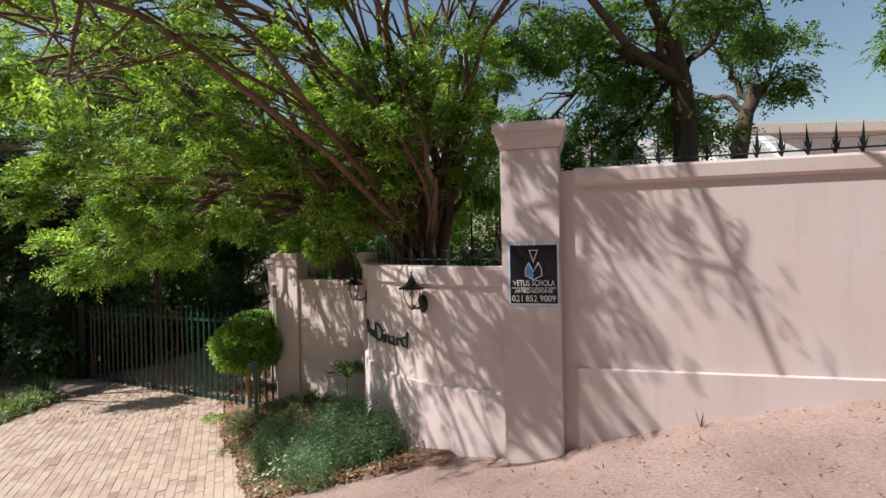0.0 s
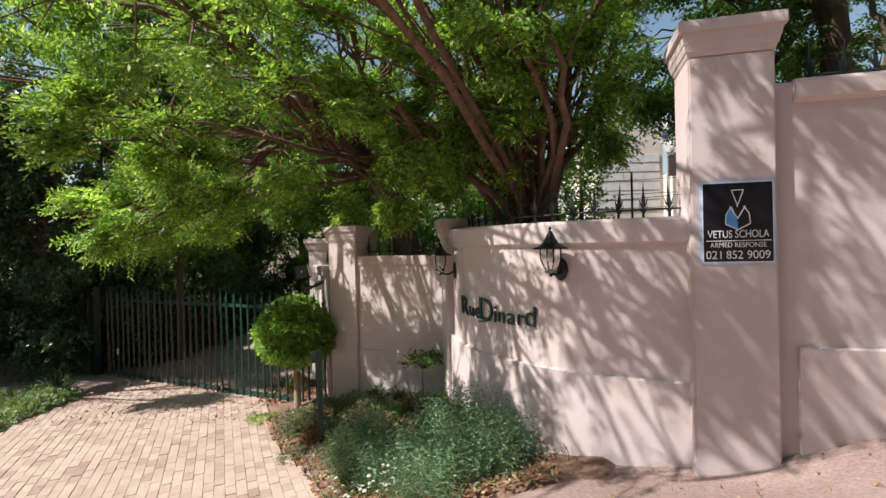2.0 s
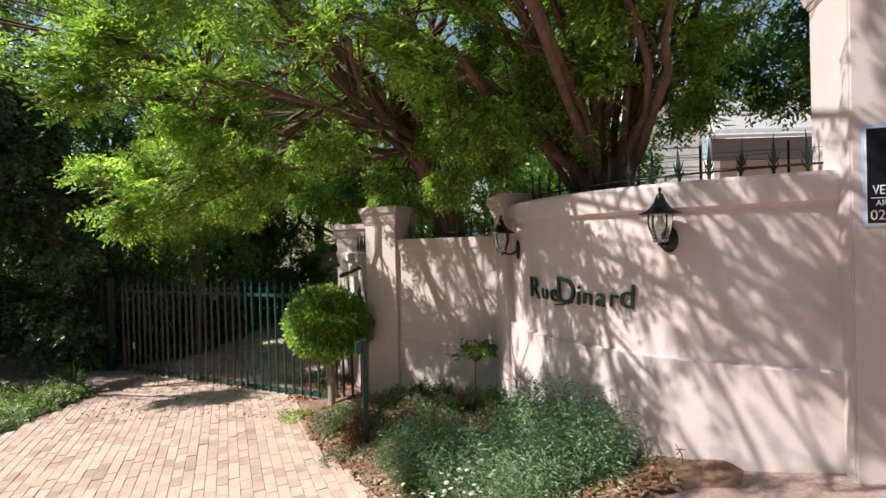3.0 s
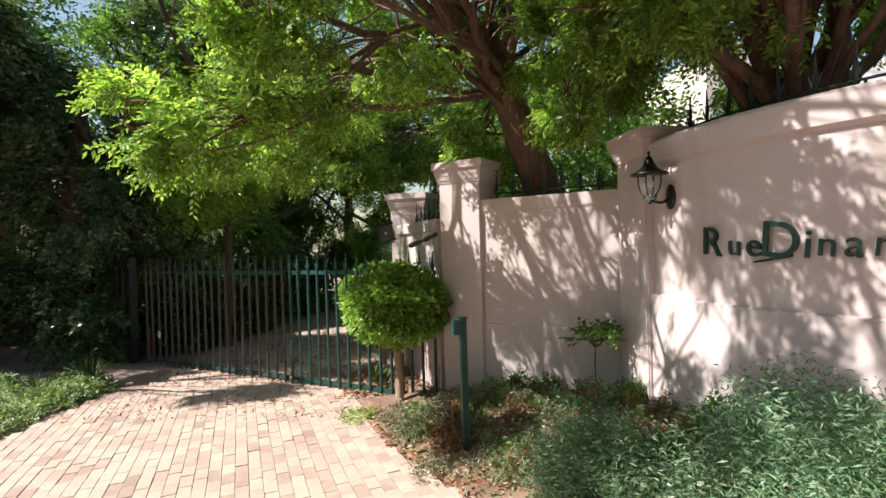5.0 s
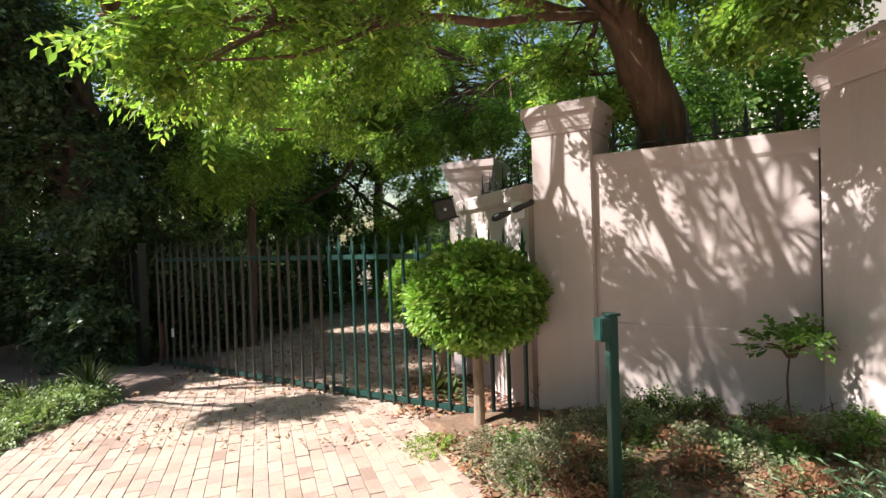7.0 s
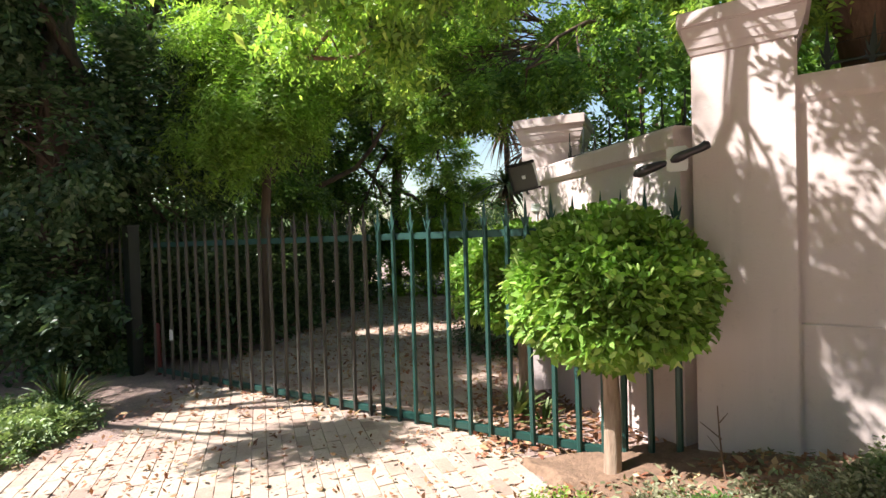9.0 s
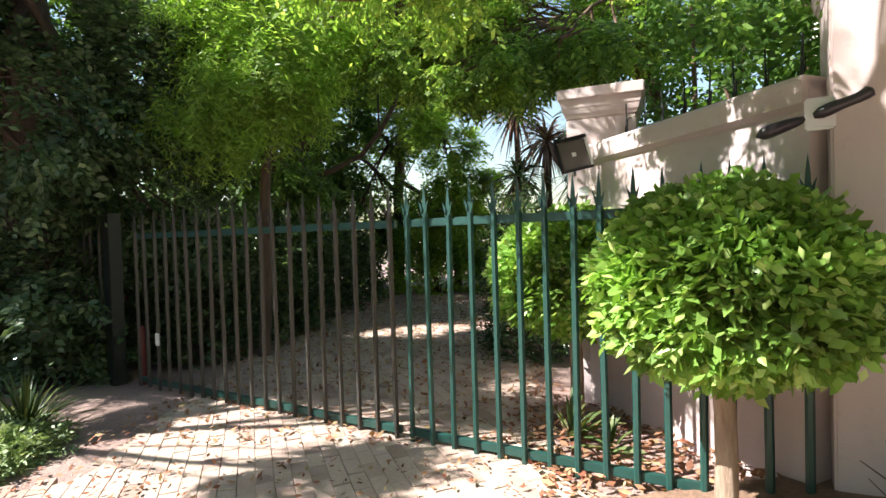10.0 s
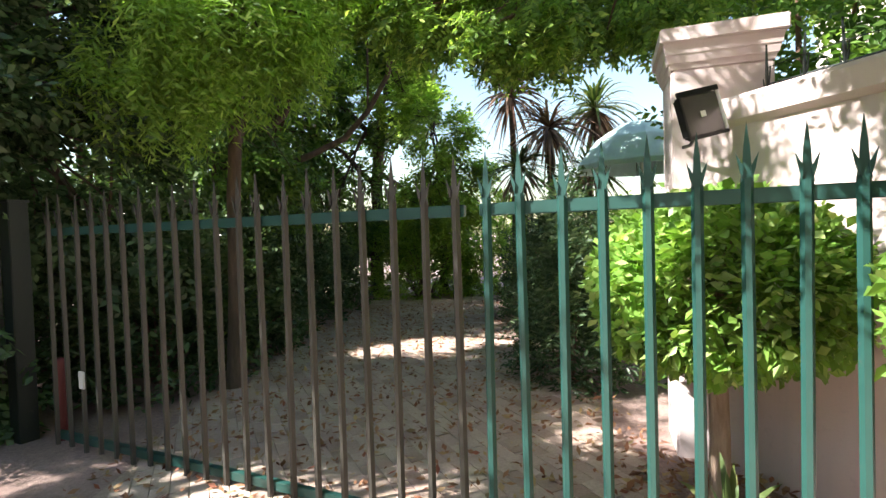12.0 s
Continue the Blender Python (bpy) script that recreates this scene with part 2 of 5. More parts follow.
far = [25, 45, 80, 150, 300, 600]
xs = np.array([-v for v in reversed(far)] + list(np.linspace(-16, 16, 214)) + far)
ys = np.array([-v for v in reversed(far)] + list(np.linspace(-12, 24, 240)) + [30, 45, 80, 150, 300, 600])
tagged(sheet("ground", xs, ys, 0, SAND), "sandy pink-brown verge with trodden dust and small clods", "ground", kind="structure")

DRIVE_LEFT = -7.45


def on_drive(x, y, m=0.0):
    inner = (y > 9.3) & (x > -7.1 - 0.1 * (y - 9.3) + m) & (x < -4.1 + 0.06 * (y - 9.3) - m) & (y < 19)
    outer = (y <= 9.3) & (y > 1.0) & (x > DRIVE_LEFT - 0.5 * np.clip(6.5 - y, 0, 9) + m) & (x < np.minimum(drive_right(y), -0.9) - m)
    return inner | outer


drive = sheet("driveway", np.linspace(-11, -0.5, 130), np.linspace(0.9, 19.1, 220), 0.012, JOINT, on_drive)
tagged(drive, "clay brick driveway, sunlit, with sand-filled joints", "driveway", kind="structure")
by = np.linspace(4.95, 9.1, 90)
bl = drive_right(by) - 0.06 + 0.05 * np.sin(by * 7.3) + 0.03 * np.sin(by * 17.1 + 1) + 0.02 * np.sin(by * 41)
br = np.interp(by, [4.9, 5.4, 6.1, 7.0, 7.9, 8.7, 9.2], [0.1, 0.2, -0.5, -0.9, -1.0, -2.3, -2.9])
bs = np.linspace(0, 1, 60)
bl = np.minimum(bl, br - 0.02)
bx = bl[None, :] + (br - bl)[None, :] * bs[:, None]
byy = np.repeat(by[None, :], 60, 0)
bz = ground_z(bx, byy) - 0.02 + 0.078 * np.clip(np.minimum(bs / 0.05, (1 - bs) / 0.06), 0, 1)[:, None] * np.clip((by - 4.95) / 0.3, 0, 1)[None, :] + 0.012 * np.sin(bx * 13 + byy * 5) * np.sin(byy * 11 - bx * 3)
bi, bj = np.meshgrid(np.arange(59), np.arange(89), indexing="ij")
bed = arrays("garden_bed", np.stack([bx, byy, bz], -1).reshape(-1, 3), np.stack([bi * 90 + bj, (bi + 1) * 90 + bj, (bi + 1) * 90 + bj + 1, bi * 90 + bj + 1], -1).reshape(-1, 4), SOIL, smooth=True)
tagged(bed, "shaded planting bed of brown soil and leaf litter", "garden bed", kind="structure")

# ---- street wall, gate pillars, curved wall ----
UX, UY = Vector((0.968, -0.251, 0)), Vector((0.251, 0.968, 0))
FACADE_TURN = math.degrees(math.atan2(-0.251, 0.968))


def pillar(name, at, turn, width, depth, z0, z1, label):
    """A square plastered pillar with a stepped cap; its front face is centred on at."""
    p = tagged(thing(name, (at[0], at[1], 0), turn), label, "pillar")
    w, cap = width / 2, z1 - 0.24
    part("shaft", box(bmesh.new(), -w, w, 0, depth, z0, cap, 0.012), WALL, p)
    for k, (o, a, b) in enumerate(((0.014, cap, cap + 0.035), (0.03, cap + 0.035, cap + 0.085), (0.045, cap + 0.085, cap + 0.15), (0.065, cap + 0.15, z1))):
        bm = bmesh.new()
        box(bm, -w - o, w + o, -o, depth + o, a, b)
        if k < 3:
            for v in bm.verts:
                if v.co.z < (a + b) / 2:
                    v.co.x -= math.copysign(0.012, v.co.x)
                    v.co.y += 0.012 if v.co.y < depth / 2 else -0.012
        else:
            bmesh.ops.bevel(bm, geom=list(bm.edges), offset=0.008, segments=2, affect="EDGES")
        part("cap_course", bm, WALL, p)
    return p


pillar("gate_pillar", (0.825, 4.745), FACADE_TURN, 0.55, 0.5, -1.0, 2.62, "tall pink-beige plastered pillar with a stepped cap and a sign")
pillar("gate_pillar", (-2.72, 8.73), -30.0, 0.52, 0.5, -1.6, 1.4, "pink-beige plastered pillar beside the green gate, stepped cap")
pillar("gate_pillar", (-1.213, 7.572), -82.0, 0.5, 0.5, -1.3, 1.4, "pink-beige plastered pillar at the end of the curved wall")
pillar("gate_pillar", (-3.5, 10.72), -20.0, 0.56, 0.5, -1.6, 1.26, "plastered pillar inside the gate with a stepped cap")


def straight(a, b, n=2):
    a, b = Vector((a[0], a[1])), Vector((b[0], b[1]))
    d = (b - a).normalized()
    o = (d.y, -d.x)
    return [(a.lerp(b, i / (n - 1)), o) for i in range(n)]


def wall(name, path, thick, z0, z1, band, plinth, label, trim_path=None, proud=1.0):
    """A plastered wall with a proud band under its top and a proud plinth."""
    w = thing(name, label=label, category="wall", kind="structure")
    part("wall_body", sweep(bmesh.new(), path, [(0, z0), (0, z1 - 0.001), (-thick, z1 - 0.001), (-thick, z0)]), WALL, w)
    trim_path = trim_path or path
    if band:
        part("cornice", sweep(bmesh.new(), trim_path, [(0.002, z1 - band), (0.045 * proud, z1 - band + 0.03), (0.05 * proud, z1 - 0.012), (0.035 * proud, z1 + 0.012), (-thick - 0.03, z1 + 0.012), (-thick - 0.03, z1 - 0.05), (0.002, z1 - 0.05)]), WALL, w)
    if plinth is not None:
        part("plinth", sweep(bmesh.new(), trim_path, [(0.002, z0), (0.045 * proud, z0), (0.045 * proud, plinth - 0.01), (0.002, plinth)]), WALL, w)
    return w


P0 = Vector((0.825, 4.745, 0)) + UX * 0.275 + UY * 0.075
P1 = P0 + UX * 14
wall("wall_street", straight((P0 - UX * 0.05).xy, P1.xy), 0.23, -1.2, 2.16, 0.15, 0.32, "long pink-beige plastered street wall with cornice and plinth", straight((P0 + UX * 0.13).xy, P1.xy))
AC, AR = Vector((1.48, 7.40)), 2.58


def arc(deg, r=AR):
    return Vector((AC.x + r * math.cos(radians(deg)), AC.y + r * math.sin(radians(deg))))


arc_path = [(arc(a), (math.cos(radians(a)), math.sin(radians(a)))) for a in np.linspace(-179.5, -107, 44)]
wall("wall_curved", arc_path, 0.22, -1.4, 1.25, 0.2, 0.02, "curved pink-beige plastered entrance wall with cornice band")
wall("wall_panel", straight((-2.5, 8.66), (-1.12, 7.86)), 0.22, -1.5, 0.94, 0.14, -0.4, "plastered wall panel between two pillars, dappled with leaf shade", proud=0.35)
wall("wall_inner", straight((-3.62, 10.75), (-2.98, 8.95)), 0.22, -1.6, 0.76, 0.15, None, "plastered wall running inward behind the gate")
crack = part("expansion_joint", box(bmesh.new(), -0.009, 0.009, -0.009, 0.02, -1.2, 0.9), CRACK)
crack.matrix_basis = pose(-1.19, 7.898, -0.06, 0, 0, -30)
tagged(crack, "dark open joint between wall panel and pillar", "joint", kind="structure")
q = arc(-109.2, AR + 0.001)
crack = part("expansion_joint", box(bmesh.new(), -0.008, 0.008, -0.006, 0.02, -1.1, 1.03), CRACK)
crack.matrix_basis = pose(q.x, q.y, 0, 0, 0, -19.2)
tagged(crack, "dark open joint between the curved wall and tall pillar", "joint", kind="structure")


# ---- leaves and trees ----
RNG = np.random.default_rng(7)


def unit(v):
    return v / (np.linalg.norm(v, axis=-1, keepdims=True) + 1e-9)


def leaf_sprays(name, at, way, material, parent, m=12, length=0.3, leaf=0.05, width=0.4, droop=0.25, flat=0.6, rng=RNG, stuff=False):
    """Feathery sprays: m leaflets in pairs along each short stalk."""
    n = len(at)
    way = unit(way + np.array([0, 0, -droop]))
    side = unit(np.cross(way, rng.normal(0, 1 - flat, (n, 3)) + np.array([0, 0, 1.0])))
    up = np.cross(side, way)
    s = (np.arange(m) + 0.7) / m
    sgn = np.where(np.arange(m) % 2 == 0, 1.0, -1.0)
    ln = length * rng.uniform(0.65, 1.25, (n, 1, 1))
    pos = at[:, None, :] + way[:, None, :] * s[None, :, None] * ln
    pos[:, :, 2] -= (s[None, :] ** 2) * ln[:, :, 0] * droop * 0.6
    ld = unit(side[:, None, :] * sgn[None, :, None] * 0.85 + way[:, None, :] * 0.6 + rng.normal(0, 0.22, (n, m, 3)))
    lw = unit(np.cross(ld, up[:, None, :] + rng.normal(0, 0.35, (n, m, 3))))
    sz = leaf * rng.uniform(0.7, 1.3, (n, m, 1))
    a = pos
    b = pos + ld * sz * 0.5 + lw * sz * width * 0.5
    c = pos + ld * sz
    d = pos + ld * sz * 0.5 - lw * sz * width * 0.5
    c[:, :, 2] -= sz[:, :, 0] * 0.12
    v = np.stack([a, b, c, d], 2).reshape(-1, 3)
    f = np.arange(len(v)).reshape(-1, 4)
    return arrays(name, v, f, material, parent)


def in_ellipsoid(n, c, r, shell=0.35, rng=RNG):
    d = unit(rng.normal(0, 1, (n, 3)))
    rad = rng.uniform(shell, 1.0, (n, 1)) ** 0.6
    return np.asarray(c) + d * rad * np.asarray(r), d


def tree(name, label, trunk, radius, clumps, leaf_mat, bark_mat, seed, twig=3, category="tree", leaf_args=None, droop=0.25, limb_from=0.75, sag=0.15, stout=1.0, gather=1.0, knot=0.22):
    """A tapered trunk, limbs reaching each clump, twigs inside it, and sprays of leaves on the twigs.
    clumps: (x, y, z, rx, ry, rz, sprays)."""
    rng = np.random.default_rng(seed)
    t = thing(name, tuple(trunk[0]), label=label, category=category)
    base = np.asarray(trunk[0], float)
    line = arc_line(trunk, 14) - base
    rad = np.linspace(radius * 1.15, radius * 0.72, 14)
    rad[0] *= 1.25
    line[1:-1, :2] += rng.normal(0, radius * 0.1, (12, 2))
    tubes("trunk", [(line, rad)], bark_mat, t, 10)
    pts, dirs, twigs = [], [], []
    for cx, cy, cz, rx, ry, rz, num in clumps:
        c = np.array([cx, cy, cz]) - base
        k = rng.uniform(limb_from, 1.0)
        start = line[int(k * 13)]
        mid = (start + c) / 2 + rng.normal(0, 0.12, 3) * np.linalg.norm(c - start) + np.array([0, 0, sag * np.linalg.norm((c - start)[:2])])
        end = c + (c - start) * 0.15
        lp = arc_line([start, mid, end], 12)
        lp[1:-1] += rng.normal(0, 0.03, (10, 3))
        r0 = radius * rng.uniform(0.34, 0.5) * stout
        tubes("limb", [(lp, np.linspace(r0, 0.014, 12))], bark_mat, t, 7)
        p, d = in_ellipsoid(num, c, (rx, ry, rz), 0.2, rng)
        nt = max(9, int(num * 0.0095 * twig))
        ends, _ = in_ellipsoid(nt, c, (rx, ry, rz), 0.5, rng)
        for e in ends:
            s = lp[rng.integers(5, 12)]
            m = (s + e) / 2 + rng.normal(0, 0.07, 3) + np.array([0, 0, 0.06])
            twigs.append((arc_line([s, m, e], 5), np.linspace(0.018, 0.004, 5)))
        # leaves gather near the twigs' ends
        near = ends[rng.integers(0, max(5, int(nt * gather)), num)]
        p = p * knot + (near + rng.normal(0, 0.055 + 0.3 * knot, (num, 3)) * np.array([1.2, 1.2, 0.6])) * (1 - knot)
        pts.append(p)
        dirs.append(unit(p - lp[8]) + rng.normal(0, 0.35, (num, 3)))
    tagged(tubes("twig_mass", twigs, bark_mat, t, 4), kind="stuff")
    args = dict(m=13, length=0.25, leaf=0.058, width=0.42)
    args.update(leaf_args or {})
    leaf_sprays("crown", np.concatenate(pts), np.concatenate(dirs), leaf_mat, t, droop=droop, rng=rng, **args)
    return t


# main spreading tree behind the panel: long low boughs over the driveway
tree("feathery_tree", "spreading feathery green tree with low boughs over the driveway",
     [(-1.6, 9.1, -1.2), (-1.74, 9.0, 0.8), (-2.02, 8.9, 1.8), (-2.4, 8.75, 2.8)], 0.22,
     [(-4.85, 7.15, 1.55, 0.58, 0.75, 0.42, 800), (-4.4, 6.0, 2.3, 0.65, 0.65, 0.45, 480), (-3.9, 6.6, 2.4, 0.9, 0.9, 0.5, 420), (-4.6, 8.4, 1.85, 0.9, 0.8, 0.45, 850),
      (-3.4, 7.6, 2.2, 0.9, 0.9, 0.5, 260), (-5.0, 9.25, 1.6, 0.55, 0.35, 0.28, 260), (-5.3, 5.4, 2.6, 0.5, 0.45, 0.3, 90), (-2.5, 5.9, 2.5, 0.5, 0.4, 0.35, 130), (-3.3, 6.0, 3.2, 0.5, 0.4, 0.35, 110), (-5.4, 7.1, 3.6, 0.55, 0.4, 0.35, 120), (-4.1, 7.35, 2.5, 0.5, 0.4, 0.35, 160), (-2.5, 8.0, 2.7, 0.9, 0.8, 0.7, 700), (-3.2, 5.3, 2.9, 0.8, 0.7, 0.5, 150), (-4.2, 5.1, 3.0, 0.7, 0.6, 0.45, 200),
      (-2.2, 6.6, 3.1, 0.9, 0.9, 0.6, 600), (-3.2, 9.4, 2.7, 1.0, 0.8, 0.6, 520), (-4.4, 9.5, 2.4, 0.9, 0.6, 0.5, 520),
      (-1.6, 10.4, 3.4, 1.2, 1.0, 0.9, 700), (-2.6, 8.0, 4.2, 1.1, 0.9, 0.5, 450), (-0.6, 9.8, 4.0, 1.2, 1.0, 1.0, 700), (-2.9, 4.5, 3.9, 0.9, 0.6, 0.5, 60),
      (-1.2, 8.4, 2.6, 0.9, 0.6, 0.7, 600), (-1.6, 7.6, 3.5, 0.9, 0.8, 0.6, 450), (-2.4, 9.3, 1.9, 0.7, 0.5, 0.45, 500), (-4.0, 8.3, 3.3, 0.9, 0.9, 0.4, 190), (-3.6, 6.8, 3.7, 0.9, 0.8, 0.5, 380), (-3.4, 4.1, 4.15, 0.6, 0.4, 0.4, 35), (-6.3, 6.9, 4.6, 1.0, 0.7, 0.6, 110), (-4.9, 7.4, 5.2, 0.9, 0.7, 0.5, 110), (-2.8, 3.95, 4.4, 0.5, 0.35, 0.4, 40), (-2.6, 4.4, 3.6, 0.6, 0.4, 0.4, 35), (-5.6, 10.3, 3.2, 0.9, 0.5, 0.4, 260), (-5.2, 11.4, 3.4, 0.9, 0.6, 0.4, 300), (-5.0, 6.2, 4.5, 0.9, 0.5, 0.45, 210), (-6.2, 8.1, 4.9, 0.9, 0.7, 0.5, 200), (-5.2, 9.0, 4.7, 0.9, 0.7, 0.5, 420)],
     LEAF, BARK, 11, sag=0.12, stout=0.55, gather=0.5, knot=0.12)
# multi-stemmed tree behind the curved wall
multi = tree("feathery_tree", "multi-stemmed feathery tree rising behind the curved wall",
     [(-0.12, 7.1, -0.8), (-0.15, 7.05, 0.6), (-0.18, 7.0, 1.2), (-0.2, 6.95, 1.7)], 0.2,
     [(-1.6, 6.6, 2.3, 0.8, 0.6, 0.6, 800), (-0.9, 6.9, 2.9, 0.7, 0.6, 0.8, 700), (-0.5, 6.0, 3.3, 0.7, 0.6, 0.7, 600), (0.35, 7.1, 3.6, 0.6, 0.6, 0.7, 420),
      (-1.7, 5.4, 3.8, 0.9, 0.8, 0.7, 300), (-0.6, 4.9, 4.5, 0.9, 0.7, 0.5, 110), (0.4, 5.9, 4.5, 0.9, 0.8, 0.6, 260), (-2.5, 4.15, 4.2, 0.7, 0.5, 0.4, 50), (-2.3, 4.8, 3.3, 0.8, 0.6, 0.5, 60), (-2.2, 4.1, 3.5, 0.6, 0.45, 0.35, 45), (0.0, 4.5, 4.35, 0.5, 0.3, 0.22, 80), (1.5, 4.4, 4.5, 0.5, 0.35, 0.35, 150), (-0.3, 6.35, 2.2, 0.45, 0.35, 0.45, 220), (0.35, 6.3, 2.9, 0.4, 0.35, 0.5, 200), (-0.2, 5.9, 3.7, 0.6, 0.4, 0.5, 260), (0.45, 6.6, 3.9, 0.5, 0.4, 0.6, 220), (-3.0, 4.35, 4.5, 0.7, 0.5, 0.4, 45),(-2.2, 6.2, 4.4, 0.9, 0.7, 0.5, 260), (-0.8, 6.6, 4.4, 0.8, 0.7, 0.5, 260), (0.3, 6.9, 5.3, 0.9, 0.7, 0.5, 200), (-1.2, 5.6, 5.3, 0.9, 0.7, 0.5, 160), (0.3, 6.5, 2.6, 0.5, 0.4, 0.5, 350), (-1.0, 6.3, 2.4, 0.6, 0.5, 0.5, 480), (-0.4, 5.6, 3.0, 0.6, 0.5, 0.5, 350), (0.2, 8.4, 2.3, 0.4, 0.4, 0.6, 170), (0.65, 7.3, 2.5, 0.35, 0.3, 0.5, 200), (0.2, 8.2, 3.5, 0.5, 0.5, 0.5, 200),
      (-1.5, 7.4, 1.9, 0.6, 0.5, 0.5, 500), (-0.5, 8.0, 3.5, 0.8, 0.7, 0.8, 600), (-0.9, 7.6, 2.2, 0.6, 0.5, 0.5, 500), (-1.5, 4.2, 4.75, 0.5, 0.3, 0.4, 65), (-3.0, 4.3, 3.1, 0.6, 0.35, 0.35, 40), (-3.9, 4.3, 3.6, 0.6, 0.4, 0.35, 40), (-1.9, 4.0, 4.3, 0.5, 0.3, 0.4, 80), (-0.9, 4.35, 4.5, 0.4, 0.25, 0.35, 30)],
     LEAF, BARK, 12, limb_from=0.5, sag=0.36, stout=0.5, gather=0.45, knot=0.08)
# its thick bare stems fanning out above the wall
for pts, r0, r1 in (([(0.0, 6.92, 0.9), (0.16, 6.88, 1.7), (0.2, 6.85, 2.1), (0.0, 6.7, 2.85), (-0.12, 6.5, 3.5)], 0.095, 0.045),
                    ([(0.18, 6.85, 2.05), (0.4, 6.8, 2.35), (0.66, 6.8, 2.6), (0.78, 6.8, 3.0), (0.92, 6.7, 3.7)], 0.065, 0.03),
                    ([(0.2, 6.84, 2.1), (0.32, 6.75, 2.6), (0.3, 6.6, 3.2), (0.42, 6.5, 3.9)], 0.06, 0.03),
                    ([(-0.1, 6.95, 0.9), (-0.3, 6.92, 1.7), (-0.44, 6.88, 2.2), (-0.72, 6.75, 2.7), (-0.85, 6.5, 3.4)], 0.09, 0.04),
                    ([(-0.2, 6.9, 1.0), (-0.36, 6.8, 1.5), (-0.75, 6.7, 1.78), (-1.2, 6.5, 2.1), (-1.6, 6.25, 2.6)], 0.065, 0.03),
                    ([(-0.25, 7.0, 1.0), (-0.4, 7.0, 1.65), (-0.8, 6.95, 2.05), (-1.35, 6.8, 2.5)], 0.06, 0.025)):
    tubes("limb", [(arc_line(pts, 14) - np.array([0.0, 7.1, -0.8]) + RNG.normal(0, 0.008, (14, 3)), np.linspace(r0, r1, 14))], BARK, multi, 9)
# darker trees behind the street wall
tree("garden_tree", "dark-limbed open tree behind the street wall", [(3.5, 7.2, 0.0), (3.5, 7.2, 2.4), (3.4, 7.1, 3.4), (3.2, 7.0, 4.2)], 0.17,
     [(2.3, 7.2, 3.9, 0.9, 0.8, 0.5, 620), (3.2, 6.6, 4.6, 1.0, 0.9, 0.6, 620), (4.4, 7.0, 4.7, 0.9, 0.9, 0.6, 420), (1.7, 7.8, 3.2, 0.8, 0.6, 0.5, 480), (2.6, 8.0, 2.9, 0.7, 0.6, 0.5, 420), (3.9, 7.6, 3.2, 0.6, 0.6, 0.5, 260), (1.4, 6.8, 4.5, 0.8, 0.8, 0.6, 480), (2.9, 7.6, 3.5, 0.7, 0.6, 0.5, 350), (-0.9, 3.75, 4.8, 0.5, 0.25, 0.3, 14), (1.25, 3.25, 4.75, 0.3, 0.2, 0.45, 40)],
     LEAF_DEEP, BARK_DARK, 13, leaf_args=dict(leaf=0.075, m=10))
tree("garden_tree", "dark-limbed open tree behind the street wall", [(4.6, 7.8, 0.0), (4.6, 7.8, 2.6), (4.8, 7.7, 3.8)], 0.13,
     [(5.4, 8.0, 4.2, 0.7, 0.7, 0.5, 320), (4.4, 8.2, 4.8, 0.9, 0.8, 0.5, 420), (4.0, 8.4, 3.6, 0.7, 0.6, 0.6, 300)], LEAF_DEEP, BARK_DARK, 14, leaf_args=dict(leaf=0.075, m=10))
tree("garden_tree", "green tree bough above the street wall against the sky", [(8.2, 8.6, 0.0), (8.2, 8.6, 3.0), (8.0, 8.4, 4.6)], 0.16,
     [(7.2, 7.8, 4.5, 0.6, 0.6, 0.35, 320), (7.4, 7.6, 5.2, 0.7, 0.6, 0.4, 320), (8.6, 8.2, 5.2, 0.9, 0.8, 0.6, 360)], LEAF_DEEP, BARK_DARK, 31, leaf_args=dict(leaf=0.08, m=10))
# dense dark trees shading the gate
DENSE = dict(m=11, length=0.34, leaf=0.088, width=0.55)
tree("dark_tree", "dense dark evergreen beside the gate, thick to the ground", [(-9.6, 12.0, -1.4), (-9.6, 12.0, 1.5), (-9.5, 12.0, 3.4)], 0.25,
     [(-9.4, 11.8, -0.4, 1.3, 0.8, 1.1, 1000), (-9.3, 11.6, 1.4, 1.5, 1.0, 1.1, 1300), (-9.9, 11.0, 3.2, 1.2, 0.8, 1.0, 1400),
      (-8.4, 12.4, 2.2, 0.9, 0.8, 0.9, 900), (-8.4, 12.4, 0.6, 1.0, 0.7, 1.1, 800), (-11.0, 11.4, 2.6, 1.3, 1.1, 1.6, 1000), (-11.4, 11.6, 0.2, 1.3, 0.9, 1.4, 900),
      (-10.8, 10.2, 5.0, 1.2, 1.0, 0.9, 220), (-9.0, 14.2, 5.2, 1.4, 1.0, 0.8, 700)],
     LEAF_DARK, BARK_DARK, 15, leaf_args=DENSE, limb_from=0.15)
tree("dark_tree", "tall dark evergreen standing behind the palisade fence", [(-12.6, 11.0, -1.4), (-12.6, 11.0, 1.5), (-12.6, 11.0, 3.4)], 0.25,
     [(-12.6, 10.8, 0.8, 1.4, 1.2, 1.6, 1000), (-12.4, 10.6, 3.2, 1.5, 1.3, 1.4, 550), (-12.2, 10.6, 5.2, 1.4, 1.0, 1.1, 400), (-13.6, 10.6, 1.8, 1.4, 1.0, 2.2, 700), (-12.4, 10.4, 6.4, 1.5, 0.9, 0.9, 250)],
     LEAF_DARK, BARK_DARK, 32, leaf_args=DENSE, limb_from=0.15)
